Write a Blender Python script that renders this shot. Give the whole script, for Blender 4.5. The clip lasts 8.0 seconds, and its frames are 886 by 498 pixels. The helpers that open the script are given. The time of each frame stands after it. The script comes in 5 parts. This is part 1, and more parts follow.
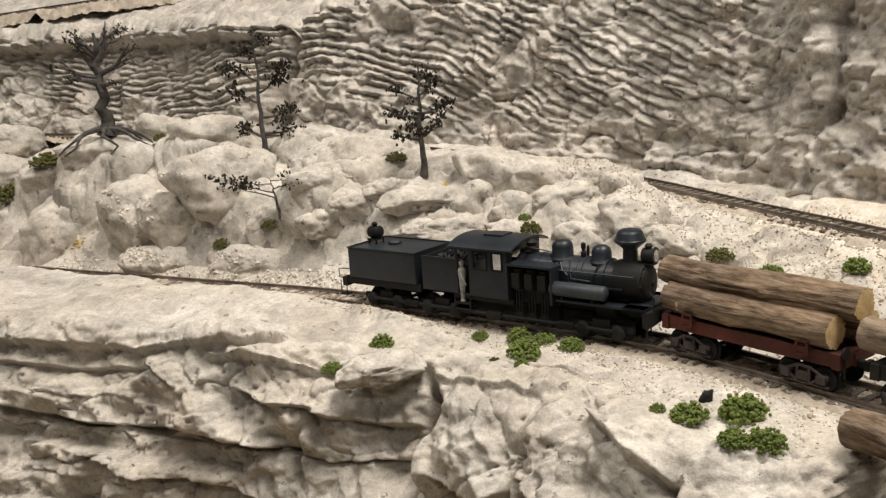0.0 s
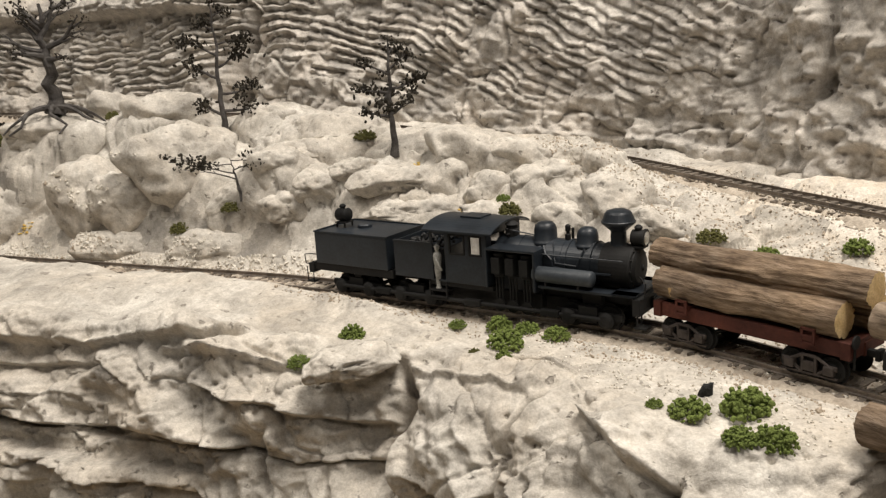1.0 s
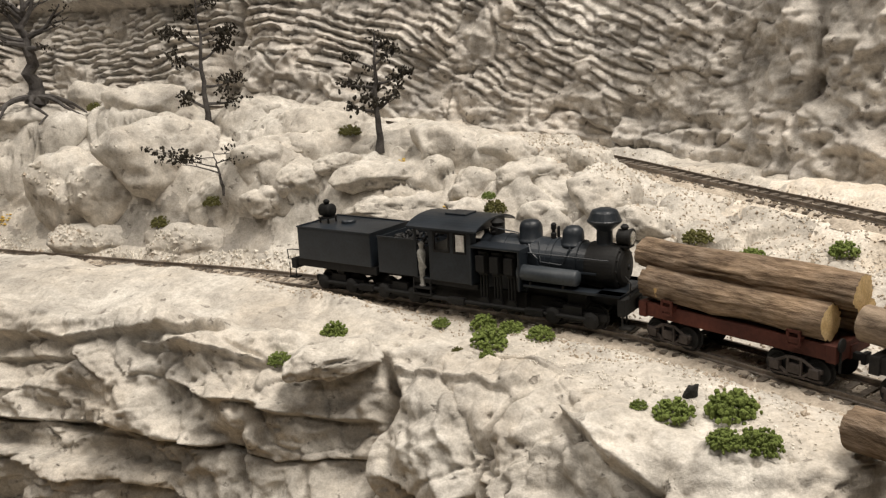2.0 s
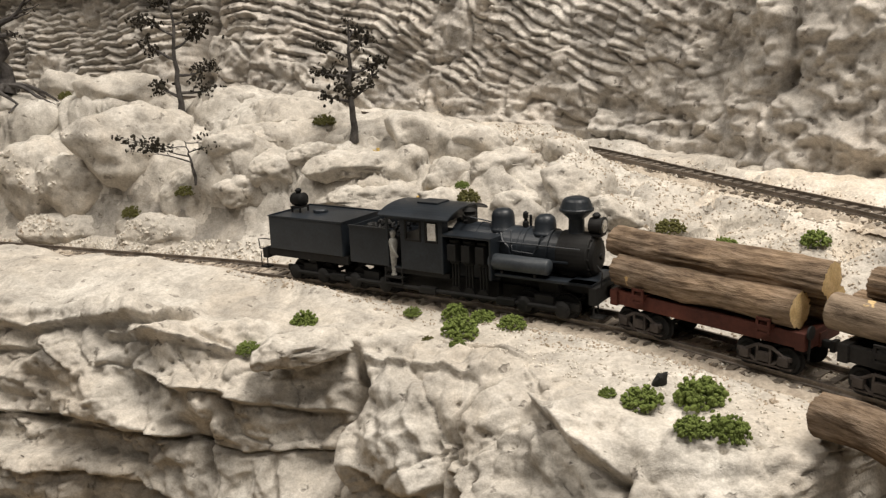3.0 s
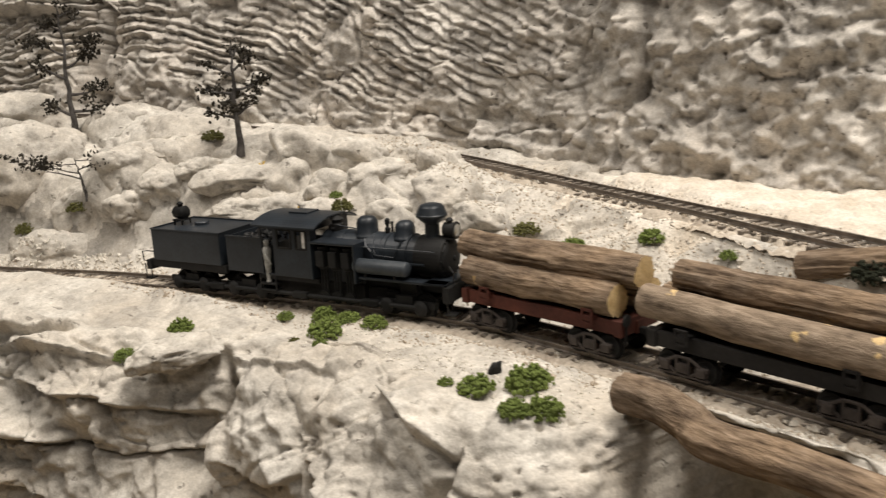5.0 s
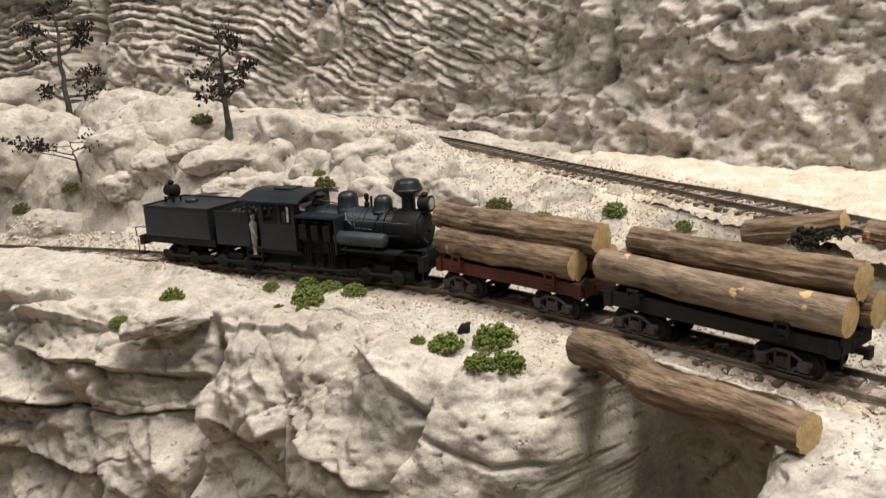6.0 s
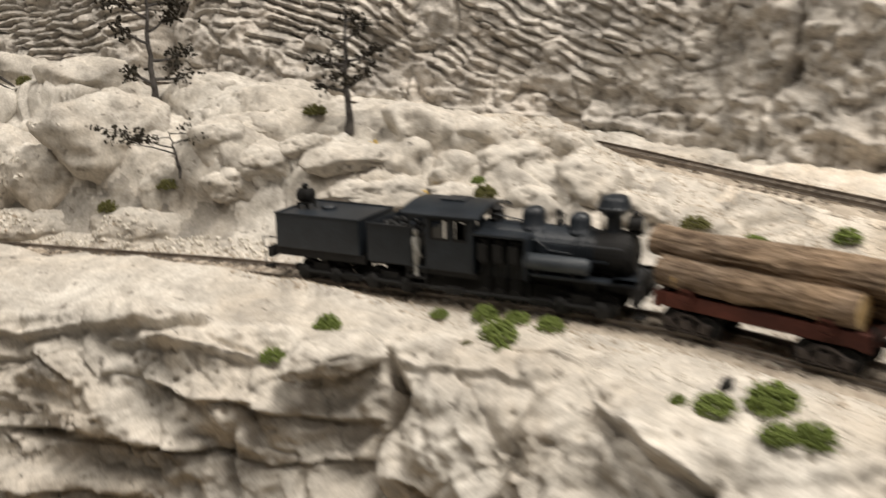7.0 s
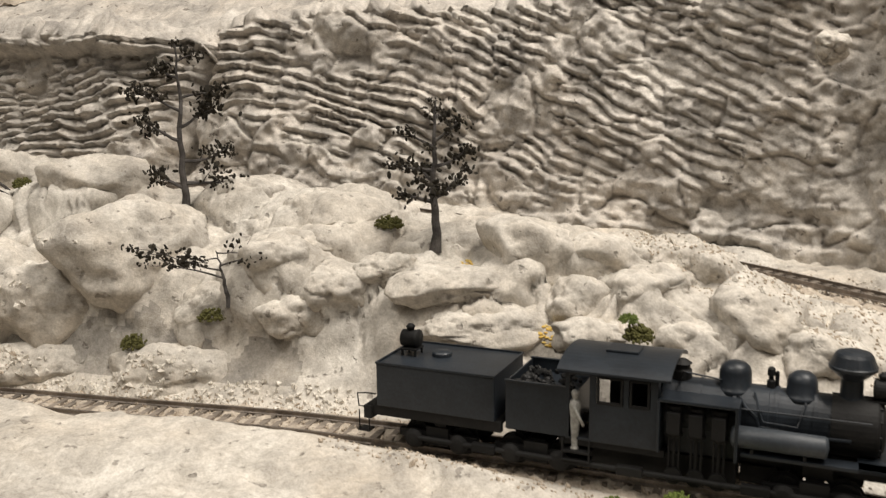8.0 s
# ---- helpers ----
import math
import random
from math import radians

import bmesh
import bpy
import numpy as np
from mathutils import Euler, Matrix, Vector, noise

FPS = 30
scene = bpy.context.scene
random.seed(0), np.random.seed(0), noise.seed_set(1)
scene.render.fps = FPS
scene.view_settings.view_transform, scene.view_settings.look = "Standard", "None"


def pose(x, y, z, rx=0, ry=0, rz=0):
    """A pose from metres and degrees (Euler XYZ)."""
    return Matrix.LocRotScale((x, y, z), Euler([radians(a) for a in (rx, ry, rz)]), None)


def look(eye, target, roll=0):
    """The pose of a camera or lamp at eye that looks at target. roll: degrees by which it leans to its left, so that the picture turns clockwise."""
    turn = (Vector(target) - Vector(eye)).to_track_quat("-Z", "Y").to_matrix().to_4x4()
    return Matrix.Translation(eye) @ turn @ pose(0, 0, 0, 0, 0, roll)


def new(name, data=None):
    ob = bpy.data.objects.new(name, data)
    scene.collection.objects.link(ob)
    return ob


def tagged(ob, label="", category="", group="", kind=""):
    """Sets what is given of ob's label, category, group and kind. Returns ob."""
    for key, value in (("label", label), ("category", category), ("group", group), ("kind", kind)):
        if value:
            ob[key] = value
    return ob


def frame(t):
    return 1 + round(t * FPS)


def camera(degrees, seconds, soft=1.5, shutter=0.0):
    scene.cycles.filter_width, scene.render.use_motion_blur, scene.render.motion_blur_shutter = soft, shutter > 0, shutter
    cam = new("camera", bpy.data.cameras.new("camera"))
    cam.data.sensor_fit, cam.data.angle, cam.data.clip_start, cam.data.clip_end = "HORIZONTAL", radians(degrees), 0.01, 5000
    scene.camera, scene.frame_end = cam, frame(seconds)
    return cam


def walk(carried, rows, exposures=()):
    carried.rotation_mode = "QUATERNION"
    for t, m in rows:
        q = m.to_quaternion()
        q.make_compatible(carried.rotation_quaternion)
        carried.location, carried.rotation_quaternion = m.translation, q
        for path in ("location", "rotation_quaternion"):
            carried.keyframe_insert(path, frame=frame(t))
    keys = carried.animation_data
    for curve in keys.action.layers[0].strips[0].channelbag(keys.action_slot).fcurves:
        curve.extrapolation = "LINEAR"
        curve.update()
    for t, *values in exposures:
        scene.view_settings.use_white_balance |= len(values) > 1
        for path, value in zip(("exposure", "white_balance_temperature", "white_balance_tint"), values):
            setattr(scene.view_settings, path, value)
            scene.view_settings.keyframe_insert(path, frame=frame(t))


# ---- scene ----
cam = camera(52.41, 8.0, soft=1.3, shutter=0.5)
PATH = [
    (0, (0.0198, 0.0832, 0.1186), (0.0240, 0.5722, 0.0144), -3.57),
    (0.5, (0.0165, 0.0996, 0.1152), (0.0290, 0.5873, 0.0056), -3.63),
    (1, (0.0169, 0.1102, 0.1130), (0.0390, 0.5965, -0.0013), -3.50),
    (2.5, (0.0177, 0.1149, 0.1102), (0.0517, 0.5999, -0.0064), -2.19),
    (3, (0.0221, 0.1161, 0.1077), (0.0615, 0.6004, -0.0102), -2.16),
    (3.5, (0.0246, 0.1146, 0.1075), (0.0678, 0.5987, -0.0097), -2.38),
    (4, (0.0320, 0.1081, 0.1119), (0.0836, 0.5922, -0.0023), -2.60),
    (4.5, (0.0411, 0.1003, 0.1102), (0.1021, 0.5833, -0.0036), -2.73),
    (5, (0.0508, 0.0883, 0.1101), (0.1224, 0.5698, -0.0040), -2.87),
    (5.2, (0.0564, 0.0807, 0.1121), (0.1296, 0.5620, -0.0022), -3.09),
    (6.3, (0.0498, 0.0610, 0.1048), (0.1252, 0.5389, -0.0213), -2.86),
    (6.5, (0.0385, 0.0643, 0.1040), (0.1114, 0.5413, -0.0271), -2.51),
    (7, (-0.0208, 0.1366, 0.1120), (0.0661, 0.6119, -0.0165), -1.14),
    (7.5, (-0.0609, 0.2095, 0.1159), (0.0542, 0.6857, 0.0158), -1.90),
    (8, (-0.0714, 0.2340, 0.1181), (0.0478, 0.7119, 0.0322), -0.58),
]
walk(cam, [(t, look(eye, target, roll)) for t, eye, target, roll in PATH])

# ---- world and light: a closed show room with ceiling panels ----
world = bpy.data.worlds.new("world")
scene.world = world
world.use_nodes = True
world.node_tree.nodes["Background"].inputs[0].default_value = (1.0, 0.93, 0.85, 1)
world.node_tree.nodes["Background"].inputs[1].default_value = 0.022


def panel_lamp(name, x, y, z, sx, sy, power, colour=(1.0, 0.93, 0.845)):
    data = bpy.data.lights.new(name, "AREA")
    data.shape, data.size, data.size_y, data.energy, data.color = "RECTANGLE", sx, sy, power, colour
    ob = new(name, data)
    ob.matrix_world = look((x, y, z), (x, y + 0.001, z - 1))
    return ob


panel_lamp("ceiling_lamp", 0.45, 0.15, 1.36, 0.35, 0.9, 28)
panel_lamp("ceiling_lamp", -0.75, 0.35, 1.36, 0.35, 0.9, 13)
panel_lamp("ceiling_lamp", 0.1, -1.3, 1.36, 0.9, 0.4, 8)

# ---- noise on arrays ----


def hashed(ix, iy, iz, salt=0):
    h = (ix.astype(np.int64) * 374761393 + iy.astype(np.int64) * 668265263 + iz.astype(np.int64) * 2147483647 + salt * 1274126177) & 0xFFFFFFFF
    h = ((h ^ (h >> 13)) * 1274126177) & 0xFFFFFFFF
    h = ((h ^ (h >> 16)) * 2246822519) & 0xFFFFFFFF
    return ((h ^ (h >> 15)) & 0xFFFFFF) / float(0xFFFFFF)


def vnoise(p, salt=0):
    """Smooth value noise of places p (n x 3), from -1 to 1."""
    i = np.floor(p)
    f = p - i
    f = f * f * f * (f * (f * 6 - 15) + 10)
    ix, iy, iz = i[:, 0], i[:, 1], i[:, 2]
    out = 0
    for dx in (0, 1):
        wx = f[:, 0] if dx else 1 - f[:, 0]
        for dy in (0, 1):
            wy = f[:, 1] if dy else 1 - f[:, 1]
            for dz in (0, 1):
                wz = f[:, 2] if dz else 1 - f[:, 2]
                out = out + wx * wy * wz * hashed(ix + dx, iy + dy, iz + dz, salt)
    return out * 2 - 1


def fbm(p, octaves=4, gain=0.5, salt=0):
    out, a = 0, 1.0
    for k in range(octaves):
        out = out + a * vnoise(p * 2.03**k + 17.3 * k, salt + k)
        a *= gain
    return out


def worley(p, salt=0):
    """Distances to the nearest and second nearest cell seed, and a random number of the nearest cell."""
    i = np.floor(p)
    f1 = np.full(len(p), 9.0)
    f2 = np.full(len(p), 9.0)
    cid = np.zeros(len(p))
    for dx in (-1, 0, 1):
        for dy in (-1, 0, 1):
            for dz in (-1, 0, 1):
                c = i + (dx, dy, dz)
                a, b, e = (hashed(c[:, 0], c[:, 1], c[:, 2], salt + k) for k in (11, 12, 13))
                q = c + np.stack([a, b, e], 1)
                d = np.sqrt(((q - p) ** 2).sum(1))
                near = d < f1
                f2 = np.where(near, f1, np.minimum(f2, d))
                cid = np.where(near, a, cid)
                f1 = np.where(near, d, f1)
    return f1, f2, cid


def facet(a, b, salt=0):
    """Continuous noise made of flat triangles, from -0.5 to 0.5."""
    ia, ib = np.floor(a), np.floor(b)
    fa, fb = a - ia, b - ib
    z = ia * 0
    h = lambda x, y: hashed(x, y, z, salt) - 0.5
    v00, v10, v01, v11 = h(ia, ib), h(ia + 1, ib), h(ia, ib + 1), h(ia + 1, ib + 1)
    flip = hashed(ia, ib, z, salt + 77) > 0.5
    one = np.where(fa + fb < 1, v00 + fa * (v10 - v00) + fb * (v01 - v00), v11 + (1 - fa) * (v01 - v11) + (1 - fb) * (v10 - v11))
    two = np.where(fa > fb, v00 + fa * (v10 - v00) + fb * (v11 - v10), v00 + fb * (v01 - v00) + fa * (v11 - v01))
    return np.where(flip, two, one)


def step(a, b, x):
    u = np.clip((x - a) / (b - a), 0, 1)
    return u * u * (3 - 2 * u)


# ---- materials ----


def material(name, rough=0.85, metal=0.0, spec=0.3):
    m = bpy.data.materials.new(name)
    m.use_nodes = True
    nt = m.node_tree
    b = nt.nodes["Principled BSDF"]
    b.inputs["Roughness"].default_value = rough
    b.inputs["Metallic"].default_value = metal
    b.inputs["Specular IOR Level"].default_value = spec
    return m, nt, b


def node(nt, kind, **values):
    n = nt.nodes.new(kind)
    for k, v in values.items():
        n.inputs[k.replace("_", " ")].default_value = v
    return n


def noise_node(nt, scale, detail=5.0, rough=0.6, distortion=0.0):
    coord = nt.nodes.new("ShaderNodeTexCoord")
    n = node(nt, "ShaderNodeTexNoise", Scale=scale, Detail=detail, Roughness=rough, Distortion=distortion)
    nt.links.new(coord.outputs["Object"], n.inputs["Vector"])
    return n


def ramp(nt, source, stops):
    r = nt.nodes.new("ShaderNodeValToRGB")
    e = r.color_ramp.elements
    while len(e) < len(stops):
        e.new(0.5)
    for el, (pos, col) in zip(e, stops):
        el.position, el.color = pos, (*col, 1) if len(col) == 3 else col
    nt.links.new(source, r.inputs[0])
    return r


def mix(nt, kind, fac, a, b):
    m = nt.nodes.new("ShaderNodeMix")
    m.data_type, m.blend_type = "RGBA", kind
    for sock, v in ((m.inputs[0], fac), (m.inputs[6], a), (m.inputs[7], b)):
        if hasattr(v, "is_linked"):
            nt.links.new(v, sock)
        elif isinstance(v, (int, float)):
            sock.default_value = v
        else:
            sock.default_value = (*v, 1)
    return m.outputs[2]


def bump(nt, b, source, strength, distance, before=None):
    n = node(nt, "ShaderNodeBump", Strength=strength, Distance=distance)
    nt.links.new(source, n.inputs["Height"])
    if before:
        nt.links.new(before.outputs[0], n.inputs["Normal"])
    nt.links.new(n.outputs[0], b.inputs["Normal"])
    return n


def two_tone(name, dark, light, scale, rough=0.85, metal=0.0, grain=600.0, relief=0.0004, spec=0.3, spread=(0.35, 0.68), vary=0.0):
    """A surface that wanders between two colours at a large and a small scale, with fine relief."""
    m, nt, b = material(name, rough, metal, spec)
    big = noise_node(nt, scale, 6, 0.6)
    fine = noise_node(nt, grain, 4, 0.65)
    r = ramp(nt, big.outputs[0], [(spread[0], dark), (spread[1], light)])
    g = ramp(nt, fine.outputs[0], [(0.3, (0.72, 0.72, 0.72)), (0.7, (1.12, 1.12, 1.12))])
    col = mix(nt, "MULTIPLY", 1.0, r.outputs[0], g.outputs[0])
    if vary:
        info = nt.nodes.new("ShaderNodeObjectInfo")
        v = ramp(nt, info.outputs["Random"], [(0, (1 - vary,) * 3), (1, (1 + vary,) * 3)])
        col = mix(nt, "MULTIPLY", 1.0, col, v.outputs[0])
    nt.links.new(col, b.inputs["Base Color"])
    bump(nt, b, fine.outputs[0], 0.6, relief)
    return m


def rock_material(name, pale, warm, grey, greyness, pits=0.5):
    """Painted plaster rock: pale ground, warm washes, grey weathering in patches, small dark pits."""
    m, nt, b = material(name, 0.92, 0, 0.15)
    big = noise_node(nt, 14, 6, 0.62, 0.6)
    mid = noise_node(nt, 55, 7, 0.68, 0.3)
    fine = noise_node(nt, 420, 5, 0.7)
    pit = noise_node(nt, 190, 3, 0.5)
    r1 = ramp(nt, big.outputs[0], [(0.38, pale), (0.66, warm)])
    gm = ramp(nt, mid.outputs[0], [(0.5 - greyness * 0.35, (0, 0, 0)), (0.78 - greyness * 0.25, (1, 1, 1))])
    c = mix(nt, "MIX", gm.outputs[0], r1.outputs[0], grey)
    grit = noise_node(nt, 1150, 3, 0.6)
    fg = ramp(nt, fine.outputs[0], [(0.3, (0.79, 0.78, 0.76)), (0.6, (1.04, 1.04, 1.04))])
    c = mix(nt, "MULTIPLY", 1.0, c, fg.outputs[0])
    gg = ramp(nt, grit.outputs[0], [(0.3, (0.83, 0.825, 0.81)), (0.6, (1.03, 1.03, 1.03))])
    c = mix(nt, "MULTIPLY", 1.0, c, gg.outputs[0])
    # one mask both colours the pits dark and sinks them in the relief
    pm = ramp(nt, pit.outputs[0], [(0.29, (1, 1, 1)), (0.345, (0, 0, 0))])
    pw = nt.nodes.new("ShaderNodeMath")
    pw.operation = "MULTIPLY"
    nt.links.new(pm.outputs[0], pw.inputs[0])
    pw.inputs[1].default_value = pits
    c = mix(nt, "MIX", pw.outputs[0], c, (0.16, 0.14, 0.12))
    nt.links.new(c, b.inputs["Base Color"])
    b1 = bump(nt, b, fine.outputs[0], 0.6, 0.0006)
    b2 = bump(nt, b, mid.outputs[0], 0.6, 0.0020, b1)
    b3 = bump(nt, b, grit.outputs[0], 0.5, 0.0003, b2)
    bump(nt, b, pm.outputs[0], 0.6, -0.0010, b3)
    return m


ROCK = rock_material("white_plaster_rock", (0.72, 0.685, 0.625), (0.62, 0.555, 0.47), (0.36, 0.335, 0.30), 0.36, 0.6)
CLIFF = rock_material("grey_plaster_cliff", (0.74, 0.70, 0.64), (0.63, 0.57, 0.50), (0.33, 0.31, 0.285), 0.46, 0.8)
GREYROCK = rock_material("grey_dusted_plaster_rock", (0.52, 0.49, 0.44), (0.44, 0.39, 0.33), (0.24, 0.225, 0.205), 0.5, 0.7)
SAND = two_tone("tan_gravel_ground", (0.58, 0.50, 0.40), (0.82, 0.76, 0.67), 60, 0.95, grain=700, relief=0.0010)
BALLAST = two_tone("grey_tan_fine_ballast", (0.36, 0.305, 0.245), (0.62, 0.545, 0.45), 130, 0.95, grain=800, relief=0.0010)

# ---- helpers for meshes ----


def grid_mesh(name, pts, mat, parent=None):
    """A sheet from an array of places (rows x columns x 3)."""
    n, m, _ = pts.shape
    me = bpy.data.meshes.new(name)
    me.vertices.add(n * m)
    me.vertices.foreach_set("co", pts.astype(np.float32).ravel())
    idx = np.arange(n * m).reshape(n, m)
    quads = np.stack([idx[:-1, :-1], idx[:-1, 1:], idx[1:, 1:], idx[1:, :-1]], -1).reshape(-1, 4)
    me.loops.add(quads.size)
    me.loops.foreach_set("vertex_index", quads.ravel().astype(np.int32))
    me.polygons.add(len(quads))
    me.polygons.foreach_set("loop_start", np.arange(0, quads.size, 4, dtype=np.int32))
    me.update(calc_edges=True)
    me.shade_smooth()
    me.materials.append(mat)
    ob = new(name, me)
    if parent:
        ob.parent = parent
    return ob


def part(name, bm, mat, parent=None, label="", smooth=False):
    """Links a bmesh as one mesh object under a thing or a part."""
    me = bpy.data.meshes.new(name)
    bm.normal_update()
    bm.to_mesh(me)
    bm.free()
    if smooth:
        me.shade_smooth()
    for mm in mat if isinstance(mat, (list, tuple)) else [mat]:
        me.materials.append(mm)
    ob = new(name, me)
    if parent:
        ob.parent = parent
    if label:
        ob["label"] = label
    return ob


def thing(name, label, category, m=None, group="", kind=""):
    ob = new(name)
    ob.empty_display_size = 0.005
    if m is not None:
        ob.matrix_world = m
    return tagged(ob, label, category, group, kind)


def box(bm, x0, x1, y0, y1, z0, z1, bevel=0.0, m=None):
    r = bmesh.ops.create_cube(bm, size=1.0, matrix=Matrix.Translation(((x0 + x1) / 2, (y0 + y1) / 2, (z0 + z1) / 2)) @ Matrix.Diagonal((x1 - x0, y1 - y0, z1 - z0, 1)))
    vs = r["verts"]
    if bevel:
        es = list({e for v in vs for e in v.link_edges})
        g = bmesh.ops.bevel(bm, geom=es, offset=bevel, segments=2, affect="EDGES", profile=0.6)
        vs = list({v for f in g["faces"] for v in f.verts} | {v for v in vs if v.is_valid})
    if m is not None:
        bmesh.ops.transform(bm, matrix=m, verts=vs)
    return vs


def rod(bm, a, b, r0, r1=None, seg=10, caps=True):
    """A round bar from a to b."""
    a, b = Vector(a), Vector(b)
    r1 = r0 if r1 is None else r1
    turn = (b - a).to_track_quat("Z", "Y").to_matrix().to_4x4()
    m = Matrix.Translation((a + b) / 2) @ turn
    return bmesh.ops.create_cone(bm, cap_ends=caps, segments=seg, radius1=r0, radius2=r1, depth=(b - a).length, matrix=m)["verts"]


def lathe(bm, profile, m=None, seg=24):
    """A body turned round z from rows of radius and height."""
    rings = []
    for r, z in profile:
        rings.append([bm.verts.new((r * math.cos(2 * math.pi * k / seg), r * math.sin(2 * math.pi * k / seg), z)) for k in range(seg)])
    for a, b in zip(rings, rings[1:]):
        for k in range(seg):
            bm.faces.new((a[k], a[(k + 1) % seg], b[(k + 1) % seg], b[k]))
    bm.faces.new(list(reversed(rings[0])))
    bm.faces.new(rings[-1])
    vs = [v for ring in rings for v in ring]
    if m is not None:
        bmesh.ops.transform(bm, matrix=m, verts=vs)
    return vs


def tube(bm, path, radius, seg=8):
    """A bent round bar through places; radius may be a number or one for each place."""
    path = [Vector(p) for p in path]
    radii = radius if isinstance(radius, (list, tuple)) else [radius] * len(path)
    rings, side = [], None
    for k, p in enumerate(path):
        way = (path[min(k + 1, len(path) - 1)] - path[max(k - 1, 0)]).normalized()
        if side is None:
            side = way.orthogonal().normalized()
        side = (side - way * side.dot(way)).normalized()
        up = way.cross(side)
        rings.append([bm.verts.new(p + radii[k] * (math.cos(2 * math.pi * j / seg) * side + math.sin(2 * math.pi * j / seg) * up)) for j in range(seg)])
    for a, b in zip(rings, rings[1:]):
        for j in range(seg):
            bm.faces.new((a[j], a[(j + 1) % seg], b[(j + 1) % seg], b[j]))
    bm.faces.new(list(reversed(rings[0])))
    bm.faces.new(rings[-1])


# ---- the line of the lower railway: s along it (0 under the engine's stack), d away from it to the cliff ----


def spline(keys, n=300):
    keys, out = np.array(keys, float), []
    for i in range(1, len(keys) - 2):
        p0, p1, p2, p3 = keys[i - 1 : i + 3]
        u = np.linspace(0, 1, n, endpoint=False)[:, None]
        out.append(0.5 * (2 * p1 + (p2 - p0) * u + (2 * p0 - 5 * p1 + 4 * p2 - p3) * u**2 + (3 * p1 - p0 - 3 * p2 + p3) * u**3))
    return np.concatenate(out)


class Line:
    """A curve in the plan with its lengths, ways and sides."""

    def __init__(self, keys, zero_x=None):
        self.c = spline(keys)
        self.s = np.r_[0, np.cumsum(np.linalg.norm(np.diff(self.c, axis=0), axis=1))]
        if zero_x is not None:
            self.s = self.s - self.s[np.argmin(abs(self.c[:, 0] - zero_x))]
        t = np.gradient(self.c, axis=0)
        t = t / np.linalg.norm(t, axis=1)[:, None]
        self.t = t

    def at(self, s):
        s = np.asarray(s, float)
        p = np.stack([np.interp(s, self.s, self.c[:, k]) for k in (0, 1)], -1)
        t = np.stack([np.interp(s, self.s, self.t[:, k]) for k in (0, 1)], -1)
        t = t / np.linalg.norm(t, axis=-1, keepdims=True)
        over = np.clip(s - self.s[-1], 0, None) + np.clip(s - self.s[0], None, 0)
        return p + t * over[..., None], t

    def place(self, s, d, z):
        p, t = self.at(s)
        n = np.stack([-t[..., 1], t[..., 0]], -1)
        q = p + n * np.asarray(d)[..., None]
        return np.concatenate([q, np.broadcast_to(np.asarray(z, float)[..., None], q[..., :1].shape)], -1)

    def stand(self, s, d=0.0, z=0.0, turn=0.0):
        q, (_, t) = self.place(s, d, z), self.at(s)
        return pose(*q, 0, 0, math.degrees(math.atan2(t[1], t[0])) + turn)


LOW = Line([(-0.62, 0.90), (-0.30, 0.692), (-0.1325, 0.598), (-0.028, 0.540), (0.099, 0.4446), (0.151, 0.381), (0.2117, 0.2878), (0.262, 0.200), (0.31, 0.09)], 0.099)
HIGH = Line([(-0.75, 1.10), (-0.5, 0.975), (-0.3, 0.866), (-0.05, 0.718), (0.06, 0.650), (0.112, 0.620), (0.140, 0.588), (0.166, 0.532), (0.1835, 0.5), (0.1985, 0.4743), (0.2216, 0.4251), (0.2425, 0.360), (0.262, 0.28), (0.28, 0.18), (0.30, 0.0)], 0.140)

# ---- the ground: rock face, shelf, railway bench and bank in one sheet ----


def along(s, keys):
    xs, ys = zip(*keys)
    v = np.interp(s, xs, ys)
    return v


def smooth_rows(a, k):
    """Runs a short mean along the first axis."""
    pad = np.concatenate([np.repeat(a[:1], k, 0), a, np.repeat(a[-1:], k, 0)])
    c = np.cumsum(np.concatenate([np.zeros_like(pad[:1]), pad]), 0)
    return (c[2 * k + 1 :] - c[: -2 * k - 1]) / (2 * k + 1)


def edge_of(s):
    return along(s, [(-0.5, -0.108), (-0.3, -0.102), (-0.2, -0.092), (-0.15, -0.083), (-0.12, -0.076), (-0.06, -0.062), (0.0, -0.061), (0.06, -0.076), (0.09, -0.072), (0.112, -0.062), (0.124, -0.050), (0.131, -0.020), (0.180, -0.020), (0.193, -0.046), (0.204, -0.070), (0.5, -0.075)])


